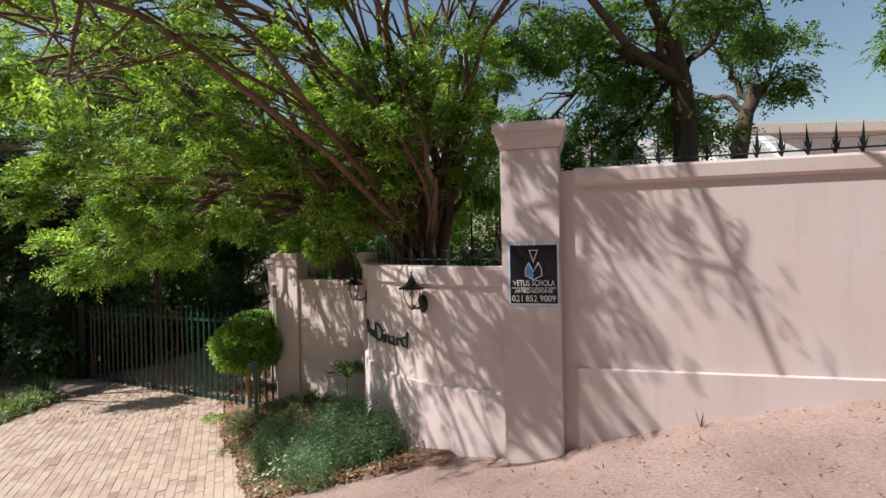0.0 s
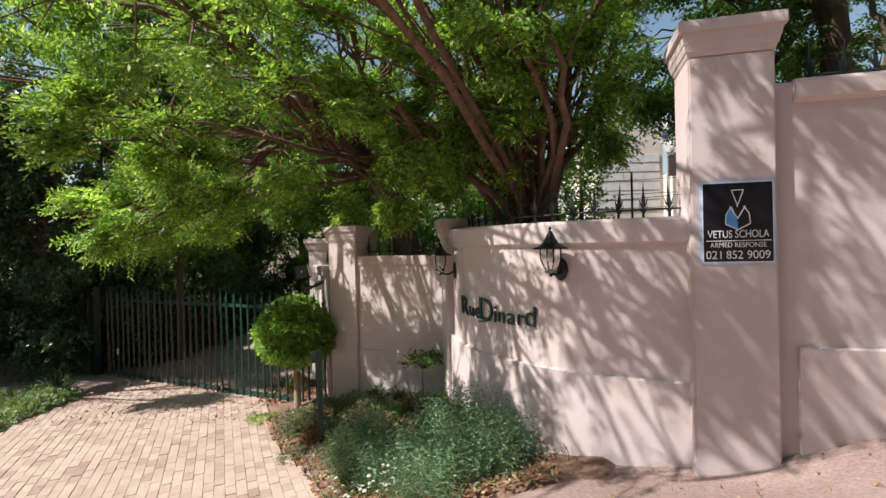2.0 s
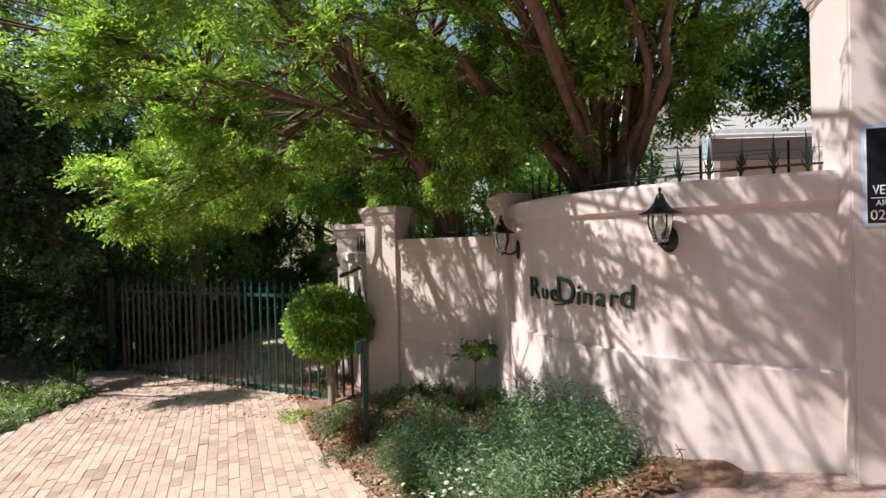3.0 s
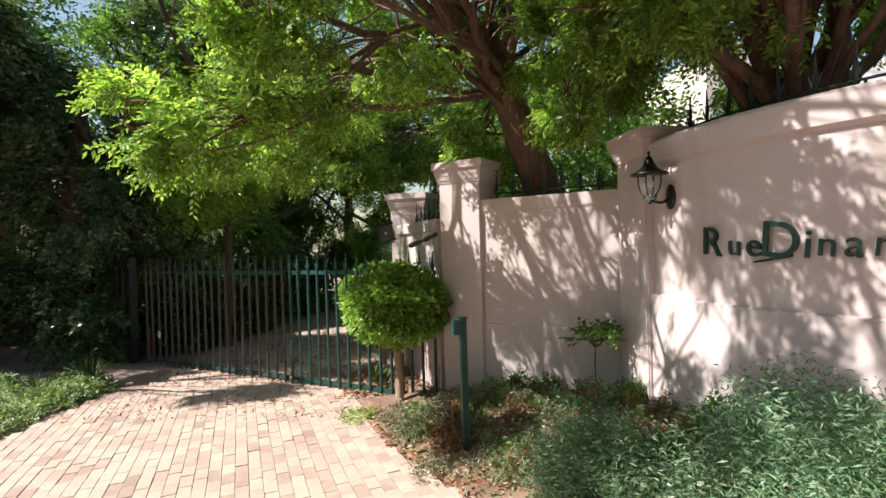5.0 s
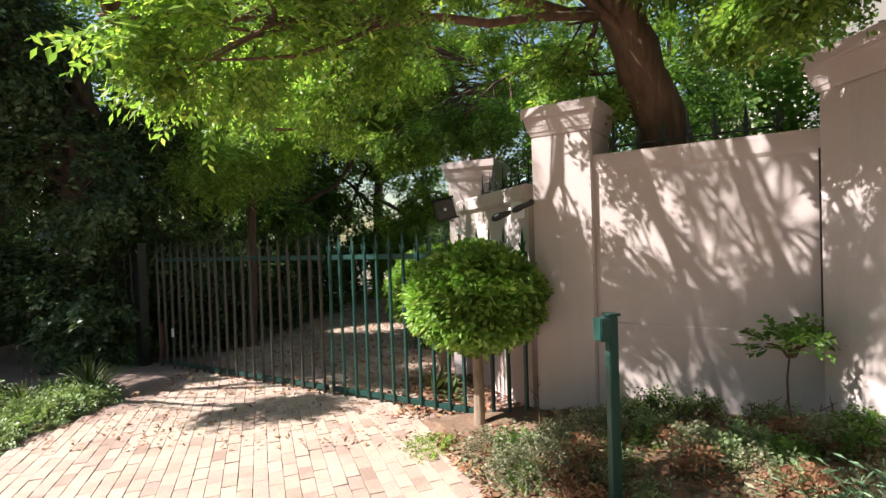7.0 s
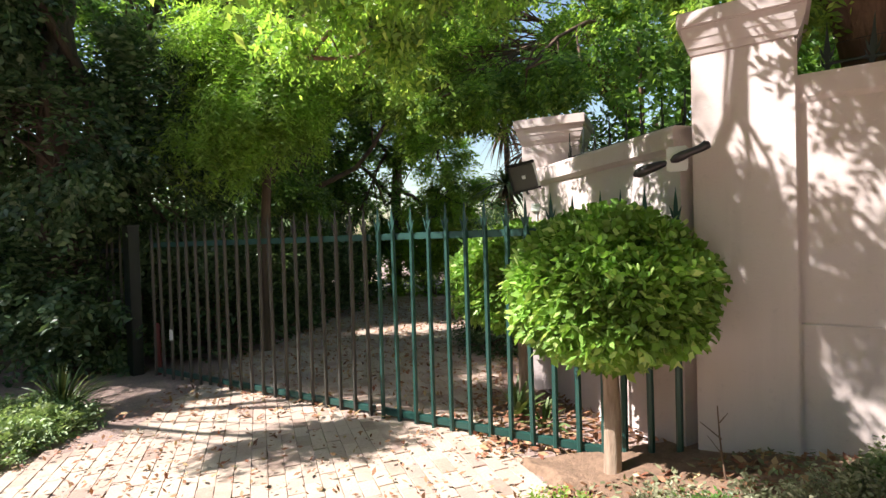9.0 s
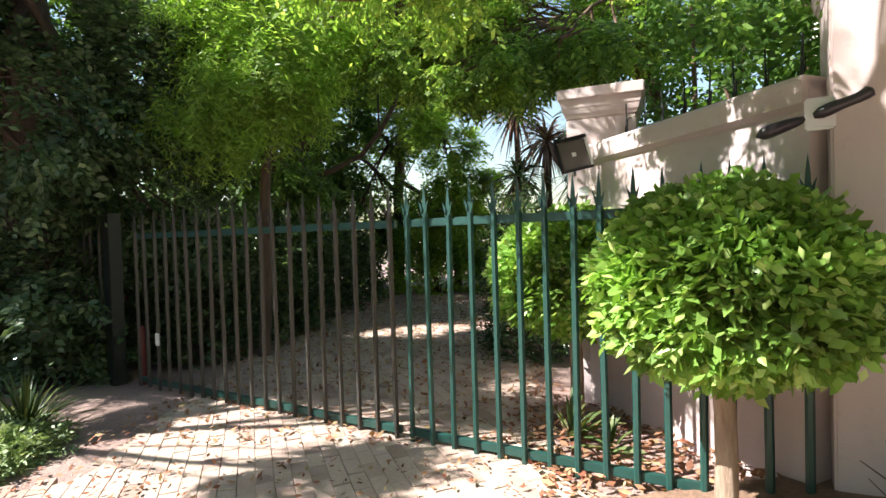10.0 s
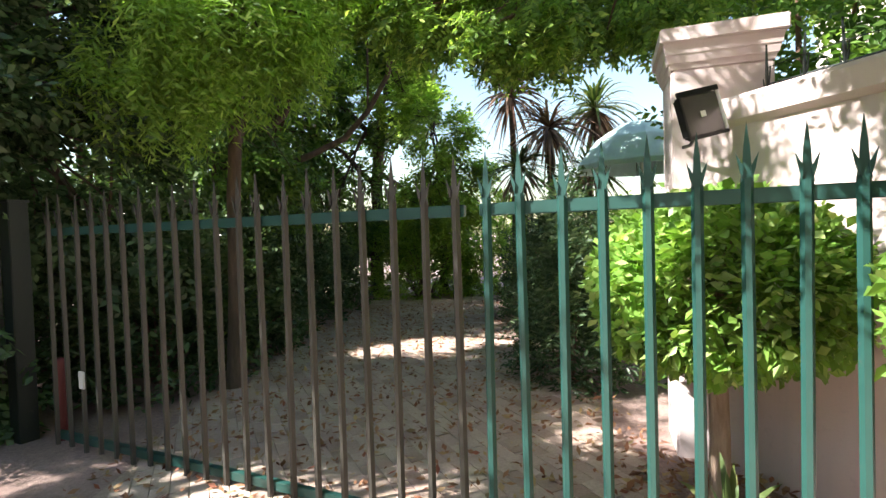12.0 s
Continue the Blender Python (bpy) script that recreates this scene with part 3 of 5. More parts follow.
# out of view: clumps placed so that their shade falls on gate and driveway
tree("street_tree", "unseen dark leafy tree placed to shade gate and driveway", [(-11.4, 9.2, -1.3), (-11.4, 9.2, 1.2), (-11.0, 9.3, 2.8)], 0.16,
     [(-10.2, 10.5, 2.9, 0.9, 0.7, 0.7, 260), (-10.4, 10.7, 3.8, 1.0, 0.8, 0.6, 260), (-11.4, 10.3, 3.6, 1.0, 0.8, 0.8, 150), (-9.4, 8.65, 2.4, 0.8, 0.2, 0.25, 200), (-9.6, 9.6, 3.6, 0.7, 0.35, 0.5, 420), (-8.95, 9.35, 3.5, 0.5, 0.3, 0.5, 300)], LEAF_DARK, BARK_DARK, 34, leaf_args=DENSE)
tree("willowy_tree", "drooping light green willowy tree inside the gate", [(-7.2, 12.6, -1.4), (-7.1, 12.6, 1.0), (-7.0, 12.5, 2.2)], 0.065,
     [(-6.9, 12.0, 2.0, 0.75, 0.65, 0.6, 1300), (-7.3, 12.2, 2.7, 0.7, 0.7, 0.6, 900), (-6.4, 12.8, 2.9, 0.7, 0.7, 0.6, 700), (-7.6, 12.2, 1.6, 0.5, 0.5, 0.5, 500)], LEAF_WILLOW, BARK_DARK, 16,
     leaf_args=dict(m=12, length=0.35, leaf=0.09, width=0.22), droop=1.0)
# its clumps high over the drive are mostly unseen, added to keep skylight out
tree("dark_tree", "dark leafy tree over the inner driveway", [(-8.3, 15.2, -1.4), (-8.2, 15.2, 1.5), (-7.9, 15.1, 3.6)], 0.16,
     [(-8.2, 15.0, 1.0, 1.3, 1.0, 1.0, 800), (-7.8, 15.4, 3.0, 1.4, 1.1, 1.0, 900), (-6.2, 15.6, 4.4, 1.4, 1.2, 0.9, 900), (-9.4, 15.4, 2.6, 1.5, 1.2, 1.5, 900), (-7.6, 16.0, 5.0, 1.8, 1.4, 1.0, 900), (-8.8, 14.4, -0.2, 1.3, 0.9, 1.1, 800), (-7.0, 14.2, 4.4, 1.2, 1.0, 0.8, 350), (-5.2, 14.8, 4.9, 1.5, 1.0, 0.5, 220), (-5.4, 16.2, 4.6, 1.5, 1.2, 0.6, 700), (-5.2, 18.2, 4.8, 1.5, 1.0, 0.6, 500), (-9.8, 14.0, 4.6, 1.6, 1.2, 1.2, 800), (-5.6, 12.8, 5.0, 1.3, 0.9, 0.45, 160), (-6.6, 11.8, 5.1, 1.0, 0.7, 0.4, 380), (-6.4, 13.6, 5.5, 1.6, 1.0, 0.4, 180), (-4.4, 13.8, 5.7, 1.4, 1.0, 0.4, 150), (-5.6, 10.9, 5.7, 1.3, 0.8, 0.35, 420), (-7.6, 10.6, 5.4, 1.2, 0.7, 0.4, 260)],
     LEAF_DEEP, BARK_DARK, 17, leaf_args=DENSE, limb_from=0.3)
tree("garden_tree", "dark green tree at the far end of the inner driveway", [(-6.6, 20.5, -1.4), (-6.5, 20.5, 1.5), (-6.3, 20.4, 3.2)], 0.16,
     [(-7.6, 20.0, 0.6, 1.6, 1.0, 1.6, 900), (-6.4, 20.6, 3.4, 1.6, 1.2, 1.2, 800), (-5.4, 21.0, 0.2, 1.3, 0.8, 1.3, 700), (-9.4, 19.4, 2.6, 2.0, 1.2, 2.0, 1000), (-6.2, 19.4, 5.0, 1.6, 1.2, 1.0, 700), (-9.0, 18.4, 5.4, 2.2, 1.4, 1.4, 900)],
     LEAF_DEEP, BARK_DARK, 33, leaf_args=dict(m=10, length=0.4, leaf=0.14, width=0.5), limb_from=0.2)
tree("garden_tree", "light green garden tree in sun", [(-1.3, 14.6, -1.4), (-1.35, 14.6, 1.0), (-1.8, 14.4, 2.6)], 0.13,
     [(-4.3, 12.6, 2.0, 0.8, 0.7, 0.4, 700), (-3.3, 12.4, 2.2, 0.7, 0.6, 0.4, 600), (-5.3, 13.0, 2.3, 0.7, 0.6, 0.4, 500), (-4.8, 13.4, 2.6, 1.0, 0.9, 0.4, 800), (-3.6, 13.4, 2.8, 1.0, 0.9, 0.5, 800), (-2.4, 13.4, 2.9, 1.0, 0.9, 0.6, 800), (-1.2, 13.2, 3.0, 1.1, 0.9, 0.8, 800), (-2.6, 14.0, 4.0, 1.6, 1.1, 0.7, 900), (-4.4, 14.2, 3.7, 1.3, 1.0, 0.6, 800), (-0.2, 12.6, 2.4, 1.0, 0.8, 0.9, 700), (-4.9, 12.0, 3.4, 1.1, 0.9, 0.6, 700)],
     LEAF, BARK, 18, leaf_args=dict(m=12, leaf=0.075))
tree("garden_tree", "light green leafy tree past the end of the driveway", [(-4.9, 20.2, -1.4), (-4.9, 20.1, 1.0), (-5.0, 19.9, 2.0)], 0.1,
     [(-5.1, 18.0, 2.3, 0.8, 0.7, 0.7, 420), (-5.8, 18.4, 3.2, 0.9, 0.7, 0.7, 420), (-4.7, 18.8, 1.4, 0.8, 0.7, 0.6, 420), (-5.2, 18.6, 0.8, 0.9, 0.6, 0.6, 420), (-4.2, 19.2, 0.9, 0.8, 0.6, 0.6, 350)],
     LEAF_WILLOW, BARK_DARK, 36, leaf_args=dict(m=10, length=0.35, leaf=0.11, width=0.4))


# ---- shrubs and hedges: rounded leafy masses on short stems ----
def shrub(name, label, at, size, num, material, seed, category="shrub", leaf_args=None, droop=0.1, kind=""):
    rng = np.random.default_rng(seed)
    g = gz(at[0], at[1])
    t = thing(name, (at[0], at[1], g), label=label, category=category, kind=kind)
    p = unit(rng.normal(0, 1, (num, 3))) * rng.uniform(0.25, 1.0, (num, 1)) ** 0.45
    p[:, 2] = np.abs(p[:, 2])
    lump = 1 + 0.13 * np.sin(p[:, :1] * 6 + seed) * np.sin(p[:, 1:2] * 5 + seed * 2)
    d = unit(p + np.array([0, 0, 0.25]))
    p = p * np.array(size) * lump
    stems = []
    for e in p[rng.integers(0, num, 14)]:
        stems.append((arc_line([(e[0] * 0.15, e[1] * 0.15, -0.05), e * np.array([0.5, 0.5, 0.55]), e * 0.95], 5), np.linspace(0.012, 0.004, 5) * max(1.0, size[2])))
    tagged(tubes("stem_mass", stems, BARK, t, 4), kind="stuff")
    args = dict(m=8, length=0.2, leaf=0.06, width=0.45)
    args.update(leaf_args or {})
    leaf_sprays("foliage", p, d + rng.normal(0, 0.4, (num, 3)), material, t, droop=droop, rng=rng, **args)
    return t


BIG = dict(m=9, length=0.3, leaf=0.088, width=0.5)
for i, (x, y, sx, sy, sz, n, m) in enumerate((
        (-0.4, 9.3, 0.9, 0.6, 3.5, 1000, LEAF_DEEP), (0.4, 9.0, 0.6, 0.6, 2.5, 900, LEAF_DEEP), (-1.9, 10.6, 1.0, 0.6, 3.7, 1050, LEAF_DEEP), (-0.2, 10.8, 1.2, 0.8, 4.5, 1300, LEAF_DEEP),
        (-2.2, 11.8, 1.0, 0.8, 4.3, 1100, LEAF_DEEP), (1.0, 10.2, 0.5, 0.6, 2.4, 650, LEAF_DEEP), (1.0, 9.3, 0.48, 0.5, 4.0, 700, LEAF_DEEP), (-0.6, 12.2, 1.4, 0.8, 5.5, 1300, LEAF_DEEP))):
    shrub("garden_shrub", "deep green shrub behind the plastered wall", (x, y), (sx, sy, sz), n, m, 40 + i, leaf_args=BIG)
for i, (x, y, sx, sy, sz, n) in enumerate((
        (-8.1, 13.0, 0.8, 0.9, 1.7, 1300), (-7.9, 14.4, 0.8, 0.9, 2.0, 1300), (-7.8, 16.2, 0.9, 1.2, 2.2, 1300), (-7.6, 18.0, 1.0, 1.1, 1.9, 1100), (-9.6, 13.6, 1.2, 1.0, 2.6, 1500), (-11.6, 14.0, 1.4, 1.0, 2.8, 1500))):
    shrub("dark_hedge", "dark evergreen hedge along the inner driveway", (x, y), (sx, sy, sz), n, LEAF_DARK, 60 + i, "hedge", BIG)
for i, (x, y, sx, sy, sz, n) in enumerate(((-3.98, 12.5, 0.44, 0.5, 1.92, 1400), (-3.6, 14.0, 0.5, 0.7, 1.6, 1100), (-3.5, 15.8, 0.6, 0.9, 1.7, 1100))):
    shrub("columnar_conifer", "dark upright conifer beside the inner driveway", (x, y), (sx, sy, sz), n, LEAF_DARK, 70 + i, "conifer", dict(m=8, length=0.22, leaf=0.08, width=0.3))
for i, (x, y, sx, sy, sz, n) in enumerate(((-5.4, 19.6, 1.2, 0.8, 2.2, 1300), (-3.4, 19.8, 1.2, 0.8, 2.0, 1200), (-1.4, 17.6, 1.2, 0.9, 1.9, 1200), (-2.2, 16.0, 0.8, 0.8, 1.5, 800))):
    shrub("garden_shrub", "sunlit yellow-green shrub at the end of the driveway", (x, y), (sx, sy, sz), n, LEAF_WILLOW, 80 + i, leaf_args=BIG)


# tall trees closing the garden's far side
TALL = dict(m=8, length=0.5, leaf=0.17, width=0.5)
for i, (x, y, sx, sz, n) in enumerate(((-14.5, 15.5, 2.6, 13.0, 2600), (-11.4, 18.0, 2.4, 14.0, 2600), (-9.4, 22.0, 2.4, 14.0, 2000), (-16.5, 12.5, 2.0, 11.0, 1900))):
    shrub("tall_tree", "tall dark green garden tree beyond the driveway", (x, y), (sx, sx * 0.8, sz), n, LEAF_DEEP, 560 + i, "tree", TALL)
# unseen trees added across the street and down the road, behind the walker, to block skylight
STREET = dict(m=6, length=0.9, leaf=0.42, width=0.55)
for i, (x, y, s, z) in enumerate(((-15.5, -7.5, 2.6, 7.0), (-11.0, -8.5, 2.8, 7.5), (-6.5, -8.0, 2.8, 6.5), (-2.0, -8.6, 2.8, 8.0), (2.5, -8.2, 2.8, 7.0), (7.0, -8.6, 2.8, 7.5), (11.5, -7.6, 2.8, 7.0), (14.8, -3.5, 2.6, 7.0), (15.5, 0.6, 2.4, 6.0),
                                    (-18.0, -3.5, 2.6, 6.0), (-18.5, 1.0, 2.6, 5.5), (-18.2, 5.5, 2.6, 6.0), (-16.5, 10.0, 2.2, 6.5))):
    shrub("street_tree", "unseen dense green tree added to block skylight", (x, y), (s, s * 0.8, z * 1.5 if y < -2.9 and x > -16 else z), 1000, LEAF_DEEP, 500 + i, "tree", STREET)


# ---- topiary balls ----
def topiary(at, radius, height, z_mid, stem, label, seed, num):
    rng = np.random.default_rng(seed)
    t = thing("topiary_tree", (at[0], at[1], stem[0]), label=label, category="topiary tree")
    zc = z_mid - stem[0]
    line = arc_line([(0, 0, -0.15), (0.01, 0.0, zc * 0.4), (-0.02, 0.01, zc)], 8)
    tubes("stem", [(line, np.linspace(0.055, 0.042, 8))], BARK_PALE, t, 10)
    d = unit(rng.normal(0, 1, (num, 3)))
    lump = 1 + 0.05 * np.sin(d[:, :1] * 7 + 1) * np.sin(d[:, 1:2] * 6 + 2) + 0.04 * np.sin(d[:, 2:] * 9)
    p = np.array([0, 0, zc]) + d * np.array([radius, radius, height]) * lump * rng.uniform(0.55, 1.0, (num, 1)) ** 0.35
    leaf_sprays("crown", p, d + rng.normal(0, 0.5, (num, 3)), LEAF_TOPIARY, t, m=5, length=0.1, leaf=0.062, width=0.6, droop=0.1, flat=0.2, rng=rng)
    tw = []
    for e in p[:60]:
        tw.append((arc_line([(0, 0, zc - height * 0.5), (np.array([0, 0, zc - height * 0.4]) + e) / 2, e * 0.97 + np.array([0, 0, zc]) * 0.03], 5), np.linspace(0.012, 0.004, 5)))
    tagged(tubes("twig_mass", tw, BARK_PALE, t, 4), kind="stuff")
    return t


topiary((-3.47, 8.82), 0.51, 0.39, -0.2, (gz(-3.42, 8.82), 0), "clipped ball topiary tree with bright glossy leaves", 21, 5200)
topiary((-3.86, 10.2), 0.54, 0.4, -0.24, (-1.38, 0), "clipped topiary bush just behind the green gate", 22, 4200)


# ---- palisade gate and fences ----
def pale_mesh(h, barbs, material=GREEN_PAINT):
    """A pressed steel pale with a ridge and a pointed, splayed head."""
    bm = bmesh.new()
    w, d = 0.021, 0.018
    prof = [(-w, 0), (-w * 0.45, -d), (w * 0.45, -d), (w, 0), (w * 0.3, -d * 0.35), (-w * 0.3, -d * 0.35)]
    lo = [bm.verts.new((x, y, 0)) for x, y in prof]
    hi = [bm.verts.new((x, y, h - 0.2)) for x, y in prof]
    for i in range(6):
        bm.faces.new((lo[i], lo[(i + 1) % 6], hi[(i + 1) % 6], hi[i]))
    bm.faces.new(lo)

    def blade(pts, y):
        a = [bm.verts.new((x, y - 0.004, z)) for x, z in pts]
        b = [bm.verts.new((x, y + 0.004, z)) for x, z in pts]
        bm.faces.new(a)
        bm.faces.new(list(reversed(b)))
        for i in range(len(pts)):
            bm.faces.new((a[i], b[i], b[(i + 1) % len(pts)], a[(i + 1) % len(pts)]))

    top = h - 0.2
    blade([(-w, top - 0.01), (w, top - 0.01), (w * 0.62, top + 0.06), (w * 0.5, top + 0.11), (0, h), (-w * 0.5, top + 0.11), (-w * 0.62, top + 0.06)], -0.006)
    if barbs:
        for s in (-1, 1):
            blade([(s * w * 0.75, top), (s * (w + 0.004), top + 0.035), (s * (w + 0.014), top + 0.09), (s * (w - 0.002), top + 0.058), (s * w * 0.5, top + 0.04)][::s], -0.015)
    return mesh_of("pale", bm, material)


PALE_BARB, PALE_PLAIN = pale_mesh(1.76, True), pale_mesh(1.8, False, PALE_SHADED)
PALE_BARB_SHADED = pale_mesh(1.76, True, PALE_SHADED)


def palisade(name, a, b, z0, rail_lo, rail_hi, pale, label, category, step=0.16, slope=0.0):
    """Pales on two rails from a to b."""
    a, b = Vector(a), Vector(b)
    d = b - a
    ang = math.degrees(math.atan2(d.y, d.x))
    t = thing(name, (a.x, a.y, z0), ang, label, category)
    n = d.length
    for z in (rail_lo, rail_hi):
        bm = box(bmesh.new(), 0, n, 0.003, 0.042, z - z0 - 0.027, z - z0 + 0.027, 0.004)
        for v in bm.verts:
            v.co.z += v.co.x * slope
        part("rail", bm, GREEN_PAINT, t)
    k = int(n / step)
    for i in range(k + 1):
        ob = new("pale", pale)
        ob.parent = t
        x = 0.03 + i * (n - 0.06) / k
        # pales stand slightly out of true
        ob.matrix_basis = pose(x, 0, x * slope + 0.01 * math.sin(i * 2.3), 0.3 * math.sin(i * 1.7), 0.35 * math.sin(i * 2.9 + 1), 0)
    return t


GATE_L, GATE_R = Vector((-8.0, 11.378)), Vector((-3.424, 9.064))
ALONG = (GATE_R - GATE_L).normalized()
SPLIT = GATE_L + ALONG * 3.25
palisade("palisade_gate", SPLIT + ALONG * 0.024, SPLIT + ALONG * 1.883, -1.36, -1.3, 0.15, PALE_BARB, "green steel palisade gate leaf with spiked pales, closed", "gate", 0.165)
palisade("palisade_gate", GATE_L, SPLIT - ALONG * 0.049, -1.36, -1.3, 0.15, PALE_BARB_SHADED, "green steel palisade gate leaf in tree shade, closed", "gate", 0.165)
palisade("palisade_fence", (-3.36, 9.03), (-3.02, 8.86), -1.36, -1.3, 0.15, PALE_BARB, "short fixed green palisade beside the plastered pillar", "fence")
palisade("palisade_fence", (-12.6, 13.9), (-8.43, 11.6), -1.4, -1.2, 0.1, PALE_PLAIN, "dark green palisade fence half hidden by evergreens", "fence")
gp = thing("gate_post", (-8.36, 11.56, -1.4), -27, "dark green square steel gate post", "post")
part("post_shaft", box(bmesh.new(), -0.065, 0.065, -0.065, 0.065, -0.2, 1.78, 0.006), SPIKE_PAINT, gp)
part("post_cap", box(bmesh.new(), -0.073, 0.073, -0.073, 0.073, 1.78, 1.8, 0.004), SPIKE_PAINT, gp)


# ---- sign on the tall pillar ----
def flat_mat(name, base, rough=0.4):
    return painted(name, base, rough, 0.0, tuple(c * 0.7 for c in base), 0.3)


SIGN_BLACK = flat_mat("sign_black", (0.012, 0.012, 0.018), 0.25)
SIGN_WHITE = flat_mat("sign_white", (0.78, 0.78, 0.78), 0.35)
SIGN_BLUE = flat_mat("sign_blue", (0.1, 0.32, 0.72), 0.35)
SIGN_EDGE = flat_mat("sign_light_blue", (0.42, 0.62, 0.9), 0.35)


def writing(name, text, size, material, parent, m, depth=0.002, width=None):
    cu = bpy.data.curves.new(name, "FONT")
    cu.body, cu.size, cu.extrude, cu.align_x, cu.align_y = text, size, depth, "CENTER", "CENTER"
    tmp = bpy.data.objects.new(name, cu)
    me = bpy.data.meshes.new_from_object(tmp)
    bpy.data.objects.remove(tmp)
    if width:
        w = max(v.co.x for v in me.vertices) - min(v.co.x for v in me.vertices)
        for v in me.vertices:
            v.co.x *= width / w
    me.materials.clear()
    me.materials.append(material)
    ob = new(name, me)
    ob.parent = parent
    ob.matrix_basis = m
    return ob


def plate(bm, pts, y0, y1):
    a = [bm.verts.new((x, y0, z)) for x, z in pts]
    b = [bm.verts.new((x, y1, z)) for x, z in pts]
    bm.faces.new(a)
    bm.faces.new(list(reversed(b)))
    for i in range(len(pts)):
        bm.faces.new((a[i], b[i], b[(i + 1) % len(pts)], a[(i + 1) % len(pts)]))
    return bm


sc = Vector((0.845, 4.74, 1.198))
sign = thing("security_sign", tuple(sc), FACADE_TURN, "black security company sign with pale blue border and white lettering", "sign")
SIGN_SCALE = Matrix.Diagonal((1.045, 1, 1.085, 1))
sign.matrix_basis = sign.matrix_basis @ SIGN_SCALE
part("border", box(bmesh.new(), -0.228, 0.228, -0.007, -0.001, -0.272, 0.272, 0.002), SIGN_EDGE, sign)
part("border_gap", box(bmesh.new(), -0.217, 0.217, -0.009, -0.006, -0.261, 0.261), SIGN_WHITE, sign)
part("panel", box(bmesh.new(), -0.209, 0.209, -0.011, -0.008, -0.253, 0.253), SIGN_BLACK, sign)
writing("name_line", "VETUS SCHOLA", 0.07, SIGN_WHITE, sign, pose(0, -0.013, -0.078, 90, 0, 0), 0.001, 0.37)
part("rule", box(bmesh.new(), -0.195, 0.195, -0.0135, -0.0115, -0.121, -0.116), SIGN_WHITE, sign)
writing("service_line", "ARMED RESPONSE", 0.045, SIGN_WHITE, sign, pose(0, -0.013, -0.147, 90, 0, 0), 0.001, 0.34)
for digits, x, w in (("021", -0.143, 0.094), ("852", -0.022, 0.1), ("9009", 0.122, 0.136)):
    writing("number_line", digits, 0.075, SIGN_WHITE, sign, pose(x, -0.013, -0.212, 90, 0, 0), 0.001, w)
part("emblem_face", plate(bmesh.new(), [(-0.075, 0.05), (-0.03, 0.1), (0.0, 0.0), (0.0, -0.045), (-0.075, -0.01)], -0.0135, -0.0115), SIGN_BLUE, sign)
for pts in ([(-0.078, -0.012), (-0.072, 0.055), (-0.066, 0.055), (-0.071, -0.008)], [(0.078, -0.012), (0.072, 0.055), (0.066, 0.055), (0.071, -0.008)], [(-0.078, -0.012), (0, -0.052), (0, -0.044), (-0.071, -0.008)],
            [(0.078, -0.012), (0, -0.052), (0, -0.044), (0.071, -0.008)], [(-0.05, 0.1), (0, 0.02), (0.006, 0.02), (-0.043, 0.103)], [(0.05, 0.1), (0, 0.02), (-0.006, 0.02), (0.043, 0.103)],
            [(-0.04, 0.21), (0.04, 0.21), (0.04, 0.204), (-0.04, 0.204)], [(-0.04, 0.21), (0, 0.1), (0.005, 0.1), (-0.034, 0.21)], [(0.04, 0.21), (0, 0.1), (-0.005, 0.1), (0.034, 0.21)],
            [(-0.072, 0.055), (-0.04, 0.105), (-0.035, 0.1), (-0.066, 0.053)], [(0.072, 0.055), (0.04, 0.105), (0.035, 0.1), (0.066, 0.053)]):
    part("emblem_stroke", plate(bmesh.new(), pts, -0.015, -0.0135), SIGN_WHITE, sign)
for sx in (-0.2, 0.2):
    for sz in (-0.244, 0.244):
        part("screw", lathe(bmesh.new(), [(0, -0.0135), (0.004, -0.0135), (0.004, -0.011)], 8), BLACK_IRON, sign).matrix_basis = pose(sx, -0.026, sz, 90, 0, 0)


